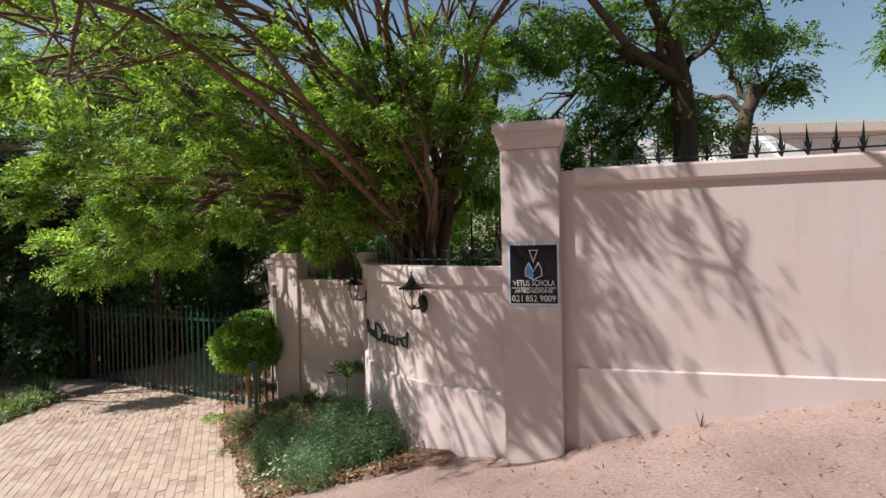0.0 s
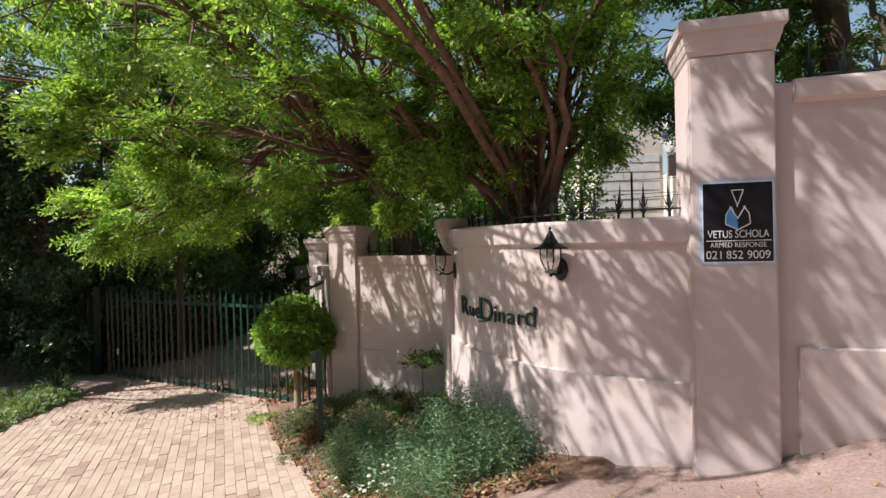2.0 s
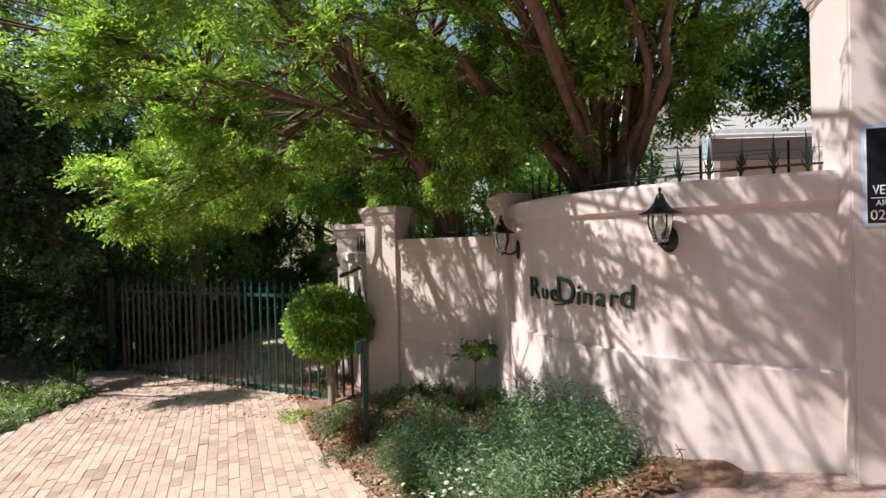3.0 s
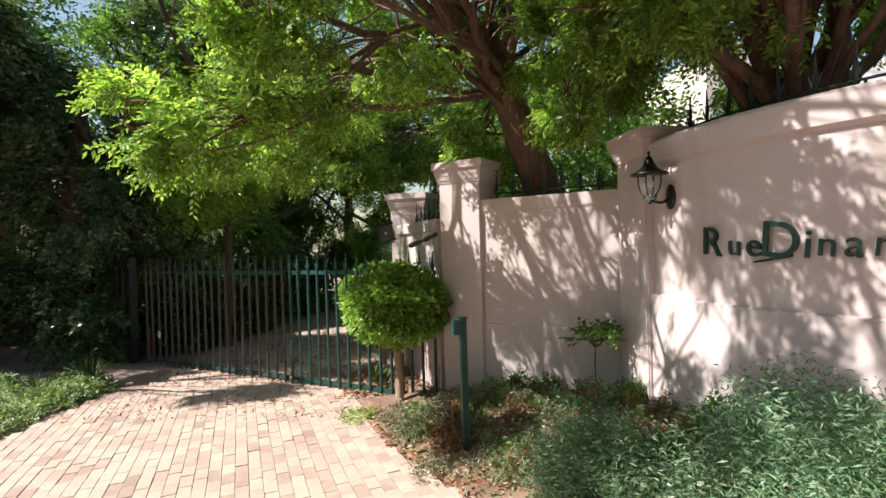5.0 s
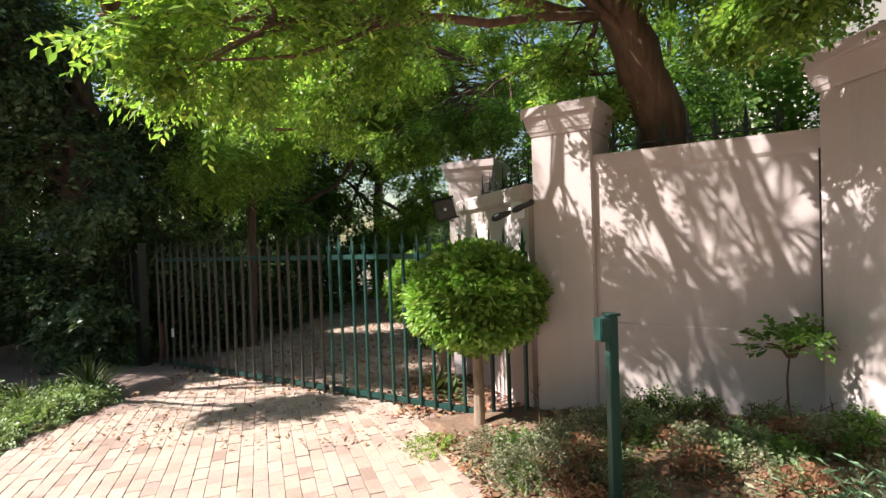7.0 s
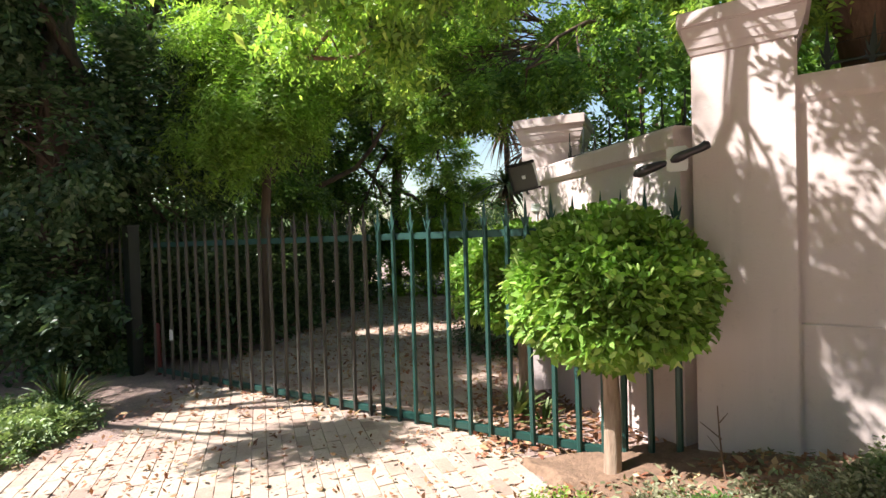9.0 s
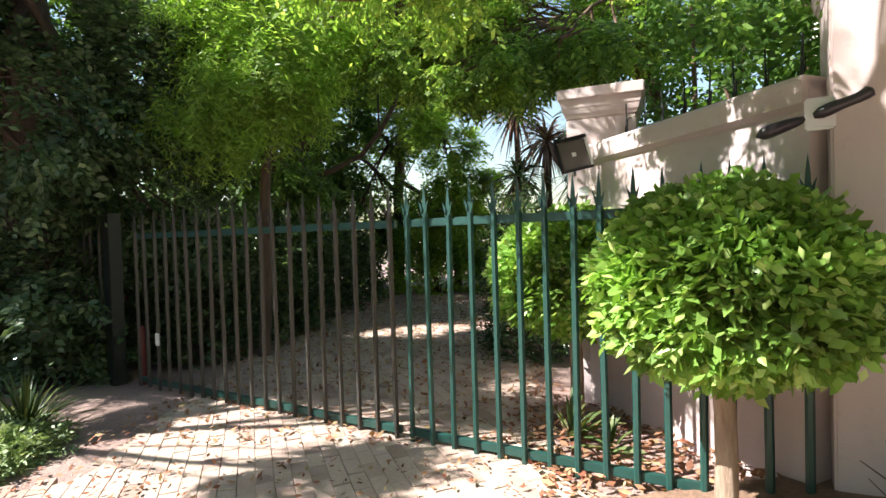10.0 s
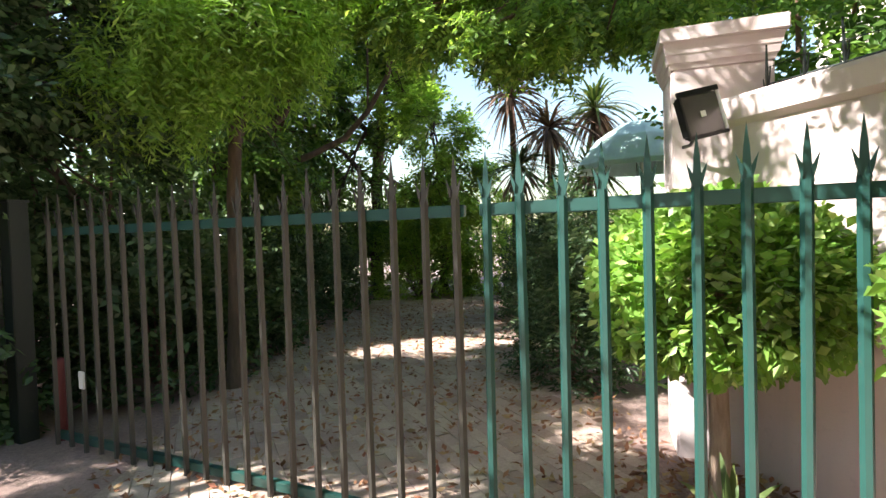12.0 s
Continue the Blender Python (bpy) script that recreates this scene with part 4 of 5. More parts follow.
# ---- wall lanterns ----
def lantern(angle, z, label, grow=1.2):
    """An iron lantern on a bracket: pointed hood, glass bowl in a cage, round back plate."""
    p = arc(angle)
    t = thing("wall_lantern", (p.x, p.y, z), angle + 90, label, "lantern", "entrance lanterns")
    y = -0.17
    t.matrix_basis = t.matrix_basis @ Matrix.Scale(grow, 4)
    part("back_plate", lathe(bmesh.new(), [(0, 0), (0.06, 0), (0.062, 0.012), (0.035, 0.022), (0, 0.026)], 18), BLACK_IRON, t, smooth=True).matrix_basis = pose(0, -0.002, -0.16, 90, 0, 0) @ Matrix.Diagonal((1, 1.5, 1, 1))
    tubes("bracket", [(arc_line([(0, -0.01, -0.16), (0, -0.07, -0.2), (0, -0.14, -0.19), (0, y, -0.165)], 9), [0.011] * 9)], BLACK_IRON, t, 8)
    hood = part("hood", lathe(bmesh.new(), [(0.0, 0.15), (0.016, 0.14), (0.026, 0.12), (0.04, 0.085), (0.065, 0.05), (0.1, 0.026), (0.135, 0.014), (0.135, 0.004), (0.05, 0.006), (0, 0.006)], 20, (0, y, 0)), BLACK_IRON, t, smooth=True)
    part("finial", lathe(bmesh.new(), [(0, 0.185), (0.011, 0.174), (0.011, 0.162), (0.005, 0.146)], 10, (0, y, 0)), BLACK_IRON, hood, smooth=True)
    g = part("bowl", lathe(bmesh.new(), [(0.072, 0.003), (0.074, -0.04), (0.066, -0.09), (0.045, -0.18), (0.02, -0.148), (0, -0.2)], 20, (0, y, 0)), GLASS, t, "clear glass bowl", True)
    g.visible_shadow = False
    for k in range(4):
        a = radians(45 + 90 * k)
        ln = [(math.cos(a) * r, y + math.sin(a) * r, h) for r, h in ((0.08, 0.004), (0.082, -0.05), (0.07, -0.1), (0.045, -0.14), (0.012, -0.158))]
        tubes("cage_bar", [(arc_line(ln, 9), [0.0055] * 9)], BLACK_IRON, t, 6)
    part("base_knob", lathe(bmesh.new(), [(0.022, -0.2), (0.02, -0.17), (0.009, -0.18), (0.013, -0.195), (0.006, -0.212), (0, -0.216)], 12, (0, y, 0)), BLACK_IRON, t, smooth=True)
    part("bulb", lathe(bmesh.new(), [(0.016, 0.0), (0.016, -0.03), (0.03, -0.06), (0.024, -0.085), (0, -0.095)], 12, (0, y, 0)), WHITE_PLASTIC, g, smooth=True)
    return t


lantern(-131.3, 1.03, "black iron wall lantern with pointed hood on the curved wall", 1.05)
lantern(-172.1, 0.96, "black iron wall lantern with clear bowl beside the pillar", 1.05)

# ---- metal name on the curved wall ----
name = thing("house_name", (0, 0, 0.37), 0, "dark green metal script lettering fixed on the curved wall", "lettering")
LETTERS = [("R", -162.2, 0.235), ("u", -158.2, 0.17), ("e", -155.2, 0.19), ("D", -151.7, 0.27), ("i", -148.3, 0.21), ("n", -146.2, 0.18), ("a", -143.4, 0.19), ("r", -140.8, 0.18), ("d", -138.2, 0.23)]
for ch, a, size in LETTERS:
    p = arc(a, AR + 0.02)
    m = Matrix.Translation((p.x, p.y, 0)) @ pose(0, 0, 0, 0, 0, a + 90)
    writing("letter", ch, size * 1.15, LETTER_GREEN, name, m @ pose(0, 0, 0.06 if ch in "RDd" else 0.04, 90, 0, 0) @ Matrix(((1, 0.25, 0, 0), (0, 1, 0, 0), (0, 0, 1, 0), (0, 0, 0, 1))), 0.009)
swash = [arc(a, AR + 0.012) for a in (-155.4, -152.6, -150.2)]
tubes("letter_swash", [(arc_line([(q.x, q.y, z) for q, z in zip(swash, (-0.065, -0.045, -0.02))], 8), np.linspace(0.006, 0.01, 8))], LETTER_GREEN, name, 6)


# ---- spikes along the wall tops ----
def spike_mesh():
    bm = bmesh.new()
    plate(bm, [(-0.01, 0), (0.01, 0), (0.011, 0.12), (0.016, 0.16), (0.009, 0.21), (0, 0.32), (-0.009, 0.21), (-0.016, 0.16), (-0.011, 0.12)], -0.005, 0.005)
    for s in (-1, 1):
        plate(bm, [(s * 0.009, 0.1), (s * 0.026, 0.13), (s * 0.036, 0.19), (s * 0.019, 0.148), (s * 0.008, 0.13)][::s], -0.012, -0.006)
        plate(bm, [(s * 0.008, 0.06), (s * 0.024, 0.085), (s * 0.034, 0.135), (s * 0.017, 0.1), (s * 0.007, 0.085)][::s], 0.006, 0.012)
    return mesh_of("spike", bm, SPIKE_PAINT)


SPIKE = spike_mesh()


def spike_row(name, points, z, label):
    t = thing(name, (points[0][0].x, points[0][0].y, z), 0, label, "wall spikes")
    o = points[0][0]
    for i, (p, a) in enumerate(points):
        ob = new("spike", SPIKE)
        ob.parent = t
        ob.matrix_basis = pose(p.x - o.x, p.y - o.y, -0.02, 2.5 * math.sin(i * 2.1), 3 * math.sin(i * 1.3), a)
    line = [(p.x - o.x, p.y - o.y, 0.07) for p, a in points]
    tubes("spike_rail", [(np.array(line), [0.009] * len(line))], SPIKE_PAINT, t, 6)
    line = [(p.x - o.x, p.y - o.y, 0.17 + 0.01 * math.sin(i)) for i, (p, a) in enumerate(points)]
    tubes("wire", [(np.array(line), [0.0022] * len(line))], BLACK_IRON, t, 5)
    return t


spike_row("wall_spikes", [(arc(a, AR - 0.17), a + 90) for a in np.arange(-172, -107, 4.6)], 1.262, "dark pointed steel spikes along the curved wall top")
spike_row("wall_spikes", [((P0 + UX * (0.3 + 0.2 * i) + UY * 0.17).xy, FACADE_TURN) for i in range(40)], 2.172, "dark pointed steel spikes along the street wall top")
spike_row("wall_spikes", [(Vector((-3.5 + 0.071 * i * 1.0, 10.5 - 0.19 * i)) + Vector((0.16, 0.05)), 70) for i in range(8)], 0.772, "dark pointed steel spikes along the inner wall top")
spike_row("wall_spikes", [(Vector((-2.3 + 0.16 * i, 8.66 - 0.093 * i)), -30) for i in range(7)], 0.945, "dark pointed steel spikes along the panel wall top")
# strained wires behind the curved wall
fw = thing("wire_strands", (0.9, 8.4, 1.0), 0, "thin steel strand fence behind the curved wall", "wire fence")
for z in (0.35, 0.55, 0.75, 0.95):
    tubes("wire", [(np.array([(-0.4, 0.3, z), (0.6, 0.0, z - 0.01), (1.6, -0.2, z)]), [0.004] * 3)], BLACK_IRON, fw, 5)
for x, y in ((-0.4, 0.3), (0.6, 0.0), (1.6, -0.2)):
    tubes("wire_post", [(np.array([(x, y, -1.4), (x, y, 1.05)]), [0.016, 0.016])], BLACK_IRON, fw, 6)

# ---- intercom post by the bed ----
zb = gz(-2.73, 7.24)
ip = thing("intercom_post", (-2.73, 7.24, zb), 18, "green painted steel post with a small box at its head", "post")
part("post_shaft", box(bmesh.new(), -0.027, 0.027, -0.027, 0.027, -0.2, -0.14 - zb, 0.005), GREEN_PAINT, ip)
part("post_cap", box(bmesh.new(), -0.037, 0.037, -0.037, 0.037, -0.14 - zb, -0.125 - zb, 0.003), GREEN_PAINT, ip)
part("button_box", box(bmesh.new(), -0.095, -0.033, -0.05, 0.03, -0.27 - zb, -0.145 - zb, 0.006), GREEN_PAINT, ip, "small green steel box")

# ---- small things at the gate's far end ----
RED = painted("dull_red_paint", (0.12, 0.012, 0.012), 0.5)
rp = thing("red_marker_post", (-8.08, 11.56, -1.4), 0, "short dull red painted post behind the gate", "post")
part("post_shaft", lathe(bmesh.new(), [(0.035, -0.1), (0.035, 0.58), (0.028, 0.61), (0, 0.62)], 12), RED, rp, smooth=True)
lp = thing("lock_plate", (-7.66, 11.175, -0.86), -27, "small pale steel lock plate on the gate", "lock")
part("plate", box(bmesh.new(), -0.03, 0.03, -0.012, 0.0, -0.06, 0.06, 0.004), WHITE_PLASTIC, lp)

# ---- security beam on the gate pillar, floodlight on the inner pillar ----
PURPLE = painted("dark_plastic", (0.03, 0.022, 0.03), 0.35)
cam_arm = thing("beam_sensor", (-3.07, 8.74, 0.53), -30, "dark tubular sensor on a white junction box, fixed to the pillar", "security sensor")
part("junction_box", box(bmesh.new(), -0.06, 0.05, -0.05, 0.0, -0.065, 0.075, 0.008), WHITE_PLASTIC, cam_arm, "white plastic junction box")
tubes("sensor_tube", [(arc_line([(-0.03, -0.075, -0.01), (0.05, -0.085, 0.02), (0.13, -0.09, 0.045), (0.165, -0.09, 0.07)], 9), [0.012, 0.026, 0.028, 0.024, 0.022, 0.023, 0.025, 0.027, 0.008])], PURPLE, cam_arm, 12)
tubes("sensor_tube", [(arc_line([(-0.06, -0.03, -0.01), (-0.16, -0.05, -0.04), (-0.24, -0.06, -0.07)], 7), [0.014, 0.022, 0.027, 0.03, 0.032, 0.026, 0.006])], PURPLE, cam_arm, 12)
fl = thing("floodlight", (-3.79, 10.42, 0.66), 0, "square black floodlight with a pale rim on a bracket", "floodlight")
tilt = pose(0, 0, 0, -5, -13, 12)
part("housing", box(bmesh.new(), -0.12, 0.12, 0.0, 0.06, -0.115, 0.115, 0.012), BLACK_IRON, fl).matrix_basis = tilt
for a, b, c, d in ((-0.135, 0.135, 0.11, 0.14), (-0.135, 0.135, -0.13, -0.11), (-0.135, -0.115, -0.11, 0.11)):
    part("rim", box(bmesh.new(), a, b, -0.014, 0.004, c, d, 0.004), BLACK_IRON, fl).matrix_basis = tilt
part("rim", box(bmesh.new(), 0.115, 0.135, -0.014, 0.004, -0.11, 0.11, 0.004), WHITE_PLASTIC, fl, "pale right side of the rim").matrix_basis = tilt
REFLECT = painted("lamp_reflector", (0.12, 0.11, 0.105), 0.22, 0.3)
refl = part("reflector", box(bmesh.new(), -0.113, 0.113, -0.006, -0.001, -0.108, 0.108), REFLECT, fl, "dull grey lamp glass")
refl.matrix_basis = tilt
part("led_chip", box(bmesh.new(), -0.016, 0.016, -0.009, -0.006, -0.016, 0.016), WHITE_PLASTIC, refl)
tubes("bracket", [(arc_line([(0.0, 0.05, -0.02), (0.05, 0.2, -0.12), (0.08, 0.36, -0.12)], 6), [0.012] * 6)], BLACK_IRON, fl, 8)
jb = thing("junction_box", (-3.63, 10.775, 0.4), -20, "small grey plastic cable box on the inner pillar", "cable box")
part("box_body", box(bmesh.new(), -0.05, 0.05, -0.045, 0.0, -0.04, 0.04, 0.006), WHITE_PLASTIC, jb)
tubes("conduit", [(np.array([(0, -0.02, -0.04), (0, -0.02, -0.9)]), [0.01, 0.01])], WHITE_PLASTIC, jb, 8)


# ---- house and garden structures beyond the walls ----
HOUSE_WALL = plaster("house_plaster", (0.7, 0.64, 0.57))
ROOF = painted("grey_roof_sheet", (0.42, 0.39, 0.37), 0.6, 0.0, (0.3, 0.26, 0.24), 0.4)
TRIM = painted("white_trim", (0.78, 0.76, 0.74), 0.5, 0.0, (0.5, 0.48, 0.45), 0.3)
DARKWOOD = painted("dark_fascia", (0.1, 0.075, 0.065), 0.6)
house = thing("house", (6.6, 15.0, 0), 0, "pale plastered house with grey sheet roof and white trim", "house")
part("gable_wall", box(bmesh.new(), -3.75, -2.0, -0.6, 3.0, -1.5, 4.7, 0.01), HOUSE_WALL, house)
part("garden_wall", box(bmesh.new(), -2.0, 4.0, -0.8, 3.0, -1.5, 2.75, 0.01), HOUSE_WALL, house)
part("fascia", box(bmesh.new(), -2.25, 4.2, -1.5, -1.42, 2.62, 3.12, 0.01), DARKWOOD, house)
bm = bmesh.new()
rv = [bm.verts.new(v) for v in ((-2.3, -1.5, 3.13), (4.2, -1.5, 3.13), (4.2, 1.6, 4.75), (-1.45, 1.6, 4.75), (-2.3, -1.5, 3.2), (4.2, -1.5, 3.2), (4.2, 1.6, 4.82), (-1.45, 1.6, 4.82))]
for f in ((0, 1, 2, 3), (4, 5, 6, 7), (0, 1, 5, 4), (1, 2, 6, 5), (2, 3, 7, 6), (3, 0, 4, 7)):
    bm.faces.new([rv[i] for i in f])
roof = part("roof", bm, ROOF, house)
for x0, x1, f in ((-1.5, 0.1, 0.5), (0.4, 3.9, 0.55), (-1.2, 3.9, 0.7), (-2.1, 4.0, 0.06)):
    y, z = -1.5 + 3.1 * f, 3.2 + 1.62 * f
    part("batten", box(bmesh.new(), x0, x1, y - 0.04, y + 0.04, z - 0.02, z + 0.07, 0.01), TRIM, roof)
for x0 in (-1.9, 0.9, 2.9):
    bm = bmesh.new()
    box(bm, 0, 0.16, -1.2, 1.3, -0.02, 0.05)
    for v in bm.verts:
        v.co.z += 4.0 + v.co.y * 0.52
        v.co.x += x0 + (v.co.y + 1.2) * 0.3
    part("barge_strip", bm, TRIM, roof)
for k in range(6):
    part("cladding_board", box(bmesh.new(), -3.74, -2.1, -0.63, -0.601, 1.9 + 0.24 * k, 2.1 + 0.24 * k, 0.004), TRIM, house)
part("downpipe", lathe(bmesh.new(), [(0.05, -1.5), (0.05, 4.2), (0.0, 4.2)], 10, (-1.9, -0.9, 0)), TRIM, house)
villa = thing("neighbour_house", (15.5, 19.0, 0), 0, "pale distant house wing with low grey roof", "house")
part("wall_block", box(bmesh.new(), -5.0, 7.0, 0, 6, -1.5, 5.3, 0.02), HOUSE_WALL, villa)
part("roof", box(bmesh.new(), -5.2, 7.2, -0.2, 6.2, 5.3, 5.75, 0.05), HOUSE_WALL, villa)
part("window", box(bmesh.new(), -2.2, -1.0, -0.03, 0.0, 3.0, 4.3, 0.01), DARKWOOD, villa)

CANVAS = painted("teal_canvas", (0.58, 0.78, 0.78), 0.8)
um = thing("garden_umbrella", (-1.75, 15.9, -1.4), 0, "teal canvas garden umbrella, open", "umbrella")
part("pole", lathe(bmesh.new(), [(0.025, 0), (0.025, 3.1), (0, 3.12)], 10), TRIM, um)
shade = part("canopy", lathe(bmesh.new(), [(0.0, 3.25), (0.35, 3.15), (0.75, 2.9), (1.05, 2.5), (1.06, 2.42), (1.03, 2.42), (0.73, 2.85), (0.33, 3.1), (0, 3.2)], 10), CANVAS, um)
for k in range(10):
    a = math.radians(36 * k)
    tubes("rib", [(np.array([(0, 0, 3.1), (math.cos(a) * 0.7, math.sin(a) * 0.7, 2.84), (math.cos(a) * 1.02, math.sin(a) * 1.02, 2.45)]), [0.008] * 3)], BLACK_IRON, shade, 5)


# ---- strap-leaved palms, tufts ----
def strap_leaves(nm, n, length, width, parent, material, rng, z=0.0, low=-0.4, high=1.2, sag=0.6):
    """A rosette of arching strap leaves."""
    a = rng.uniform(0, 2 * math.pi, n)
    el = rng.uniform(low, high, n)
    ln = length * rng.uniform(0.7, 1.15, n)
    s = np.linspace(0, 1, 6)
    r = np.cos(el)[:, None] * ln[:, None] * s
    h = z + np.sin(el)[:, None] * ln[:, None] * s - sag * ln[:, None] * s ** 2.2 * 0.8
    c = np.stack([np.cos(a)[:, None] * r, np.sin(a)[:, None] * r, h], -1)
    side = np.stack([-np.sin(a), np.cos(a), rng.normal(0, 0.3, n)], -1)[:, None, :]
    w = (width * np.array([0.5, 0.9, 1.0, 0.8, 0.5, 0.06]))[None, :, None] * 0.5
    v = np.stack([c - side * w, c + side * w], 2).reshape(-1, 3)
    i, j = np.meshgrid(np.arange(n), np.arange(5), indexing="ij")
    b = i * 12 + j * 2
    f = np.stack([b, b + 1, b + 3, b + 2], -1).reshape(-1, 4)
    return arrays(nm, v, f, material, parent)


STRAP_DRY = foliage("strap_leaf_dry", (0.12, 0.06, 0.04), (0.2, 0.12, 0.08), (0.3, 0.2, 0.14), 0.6, 0.2)
for i, (x, y, z, r, mat) in enumerate(((-2.85, 17.6, 2.1, 1.15, STRAP_DRY), (-1.85, 17.8, 2.5, 1.25, STRAP), (-3.4, 18.6, 3.0, 1.1, STRAP_DRY), (-2.2, 17.2, 1.2, 1.0, STRAP), (-3.5, 17.4, 1.3, 1.0, STRAP))):
    rng = np.random.default_rng(90 + i)
    t = thing("cordyline_palm", (x, y, gz(x, y)), label="strap-leaved cordyline palm on a thin trunk", category="palm")
    h = z - gz(x, y)
    tubes("trunk", [(arc_line([(0, 0, -0.1), (0.05, 0.02, h * 0.5), (0, 0, h)], 8), np.linspace(0.09, 0.06, 8))], BARK_DARK, t, 9)
    strap_leaves("rosette", 90, r, 0.055, t, mat, rng, h, -0.2, 1.3, 0.7)
    strap_leaves("skirt", 50, r * 0.8, 0.05, t, STRAP_DRY, rng, h - 0.05, -1.1, 0.0, 0.6)
for i, (x, y, r, n) in enumerate(((-8.05, 10.1, 0.75, 130), (-8.4, 9.6, 0.5, 80), (-2.55, 8.1, 0.28, 26), (-3.95, 9.95, 0.5, 26), (-3.75, 9.75, 0.35, 20))):
    rng = np.random.default_rng(110 + i)
    t = thing("strap_leaf_tuft", (x, y, gz(x, y)), label="tuft of arching strap leaves on the soil", category="grass tuft")
    strap_leaves("foliage", n, r, 0.02 if i < 2 else 0.035, t, STRAP, rng, 0.0, 0.5, 1.5, 0.45)

# ---- bed planting ----
NEEDLE = dict(m=12, length=0.24, leaf=0.042, width=0.2)
for i, (x, y, sx, sy, sz, n) in enumerate(((-2.0, 6.12, 0.33, 0.3, 0.34, 1100), (-1.1, 5.58, 0.42, 0.34, 0.4, 1500), (-0.8, 5.5, 0.24, 0.22, 0.26, 360), (-1.42, 5.1, 0.22, 0.2, 0.18, 260), (-1.75, 5.6, 0.2, 0.18, 0.2, 220))):
    shrub("lavender_bush", "grey-green feathery lavender bush in the bed", (x, y), (sx, sy, sz), n, LEAF_GREY, 130 + i, "shrub", NEEDLE, -0.9)
for i, (x, y, sx, sy, sz, n) in enumerate(((-1.05, 6.3, 0.26, 0.2, 0.3, 330), (-0.78, 5.9, 0.22, 0.18, 0.26, 260), (-1.5, 6.15, 0.2, 0.18, 0.2, 200))):
    shrub("bed_shrub", "low dark green leafy shrub at the foot of the curved wall", (x, y), (sx, sy, sz), n, LEAF_DEEP, 125 + i, "shrub", dict(m=7, length=0.12, leaf=0.055, width=0.5))
for i, (x, y, sx, sy, sz, n) in enumerate(((-3.02, 7.85, 0.4, 0.3, 0.2, 620), (-2.7, 7.85, 0.38, 0.28, 0.22, 620), (-3.3, 8.25, 0.28, 0.25, 0.15, 300), (-2.5, 6.9, 0.26, 0.2, 0.1, 160), (-2.0, 7.2, 0.2, 0.2, 0.12, 120), (-2.95, 7.0, 0.22, 0.2, 0.1, 170), (-1.5, 6.9, 0.22, 0.2, 0.14, 150), (-1.3, 6.5, 0.2, 0.2, 0.14, 140))):
    shrub("low_groundcover", "low olive groundcover plant on bare bed soil", (x, y), (sx, sy, sz), n, LEAF_OLIVE, 140 + i, "groundcover", dict(m=6, length=0.09, leaf=0.028, width=0.45))
for i, (x, y, sx, sy, sz, n) in enumerate(((-7.95, 8.4, 0.4, 0.5, 0.17, 700), (-7.9, 9.2, 0.36, 0.45, 0.18, 700), (-8.2, 9.9, 0.5, 0.4, 0.16, 600), (-8.7, 8.8, 0.5, 0.6, 0.2, 800), (-8.1, 7.5, 0.5, 0.6, 0.17, 700), (-9.2, 9.6, 0.6, 0.5, 0.22, 700), (-7.85, 9.75, 0.26, 0.3, 0.15, 350))):
    shrub("leafy_groundcover", "grey-green leafy groundcover along the driveway edge", (x, y), (sx, sy, sz), n, LEAF_COVER, 150 + i, "groundcover", dict(m=7, length=0.12, leaf=0.042, width=0.5))
rb = random.Random(21)
for i in range(95):
    y = rb.uniform(5.7, 8.3)
    lo = float(drive_right(y)) + 0.25
    x = rb.uniform(lo, max(lo + 0.1, -0.95 - 0.75 * max(0, y - 7.1)))
    sz = rb.uniform(0.07, 0.24)
    shrub("bed_seedling", rb.choice(("small leafy seedling clump in the bed",)), (x, y), (rb.uniform(0.08, 0.17), rb.uniform(0.08, 0.15), sz), rb.randint(60, 150), (LEAF_OLIVE, LEAF_COVER, LEAF_DEEP, LEAF_DRY)[i % 4], 400 + i, "seedling", dict(m=6, length=0.09, leaf=0.034, width=0.45))
shrub("edge_weed", "low yellow-green weed tuft in sun at the driveway edge", (-3.86, 8.4), (0.2, 0.22, 0.1), 150, LEAF_WILLOW, 171, "weed", dict(m=6, length=0.09, leaf=0.03, width=0.4))
sap = shrub("young_sapling", "young sapling with a sparse leafy head by the wall", (-1.5, 7.72), (0.23, 0.14, 0.1), 42, LEAF_DEEP, 170, "sapling", dict(m=7, length=0.14, leaf=0.06, width=0.5))
zs = gz(-1.5, 7.72)
for o in sap.children:
    o.location.z = -0.45 - zs
tubes("stem", [(arc_line([(0.02, 0, -0.1), (-0.02, 0.02, 0.3), (0.0, 0, -0.4 - zs)], 6), np.linspace(0.009, 0.005, 6))], BARK, sap, 6)


def daisies():
    """White daisies on thin stems."""
    rng = np.random.default_rng(180)
    for i in range(90):
        x, y = rng.normal(-1.76, 0.2), rng.normal(5.45, 0.22)
        h = rng.uniform(0.12, 0.34)
        if i == 0:
            t = thing("daisy", (x, y, gz(x, y)), 0, "small white daisy on a thin stem", "flower", "daisies in the bed")
            tubes("stem", [(np.array([(0, 0, -0.03), (0.01, 0, 0.12), (0, 0, 0.25)]), [0.0025, 0.002, 0.002])], STRAP, t, 4)
            part("flower_head", lathe(bmesh.new(), [(0.0, 0.252), (0.009, 0.253), (0.018, 0.249), (0.015, 0.246), (0, 0.247)], 9), PETAL, t)
            first = t
        else:
            copy_thing(first, pose(x, y, gz(x, y) + h - 0.25, rng.normal(0, 14), rng.normal(0, 14), rng.uniform(0, 360)))


daisies()


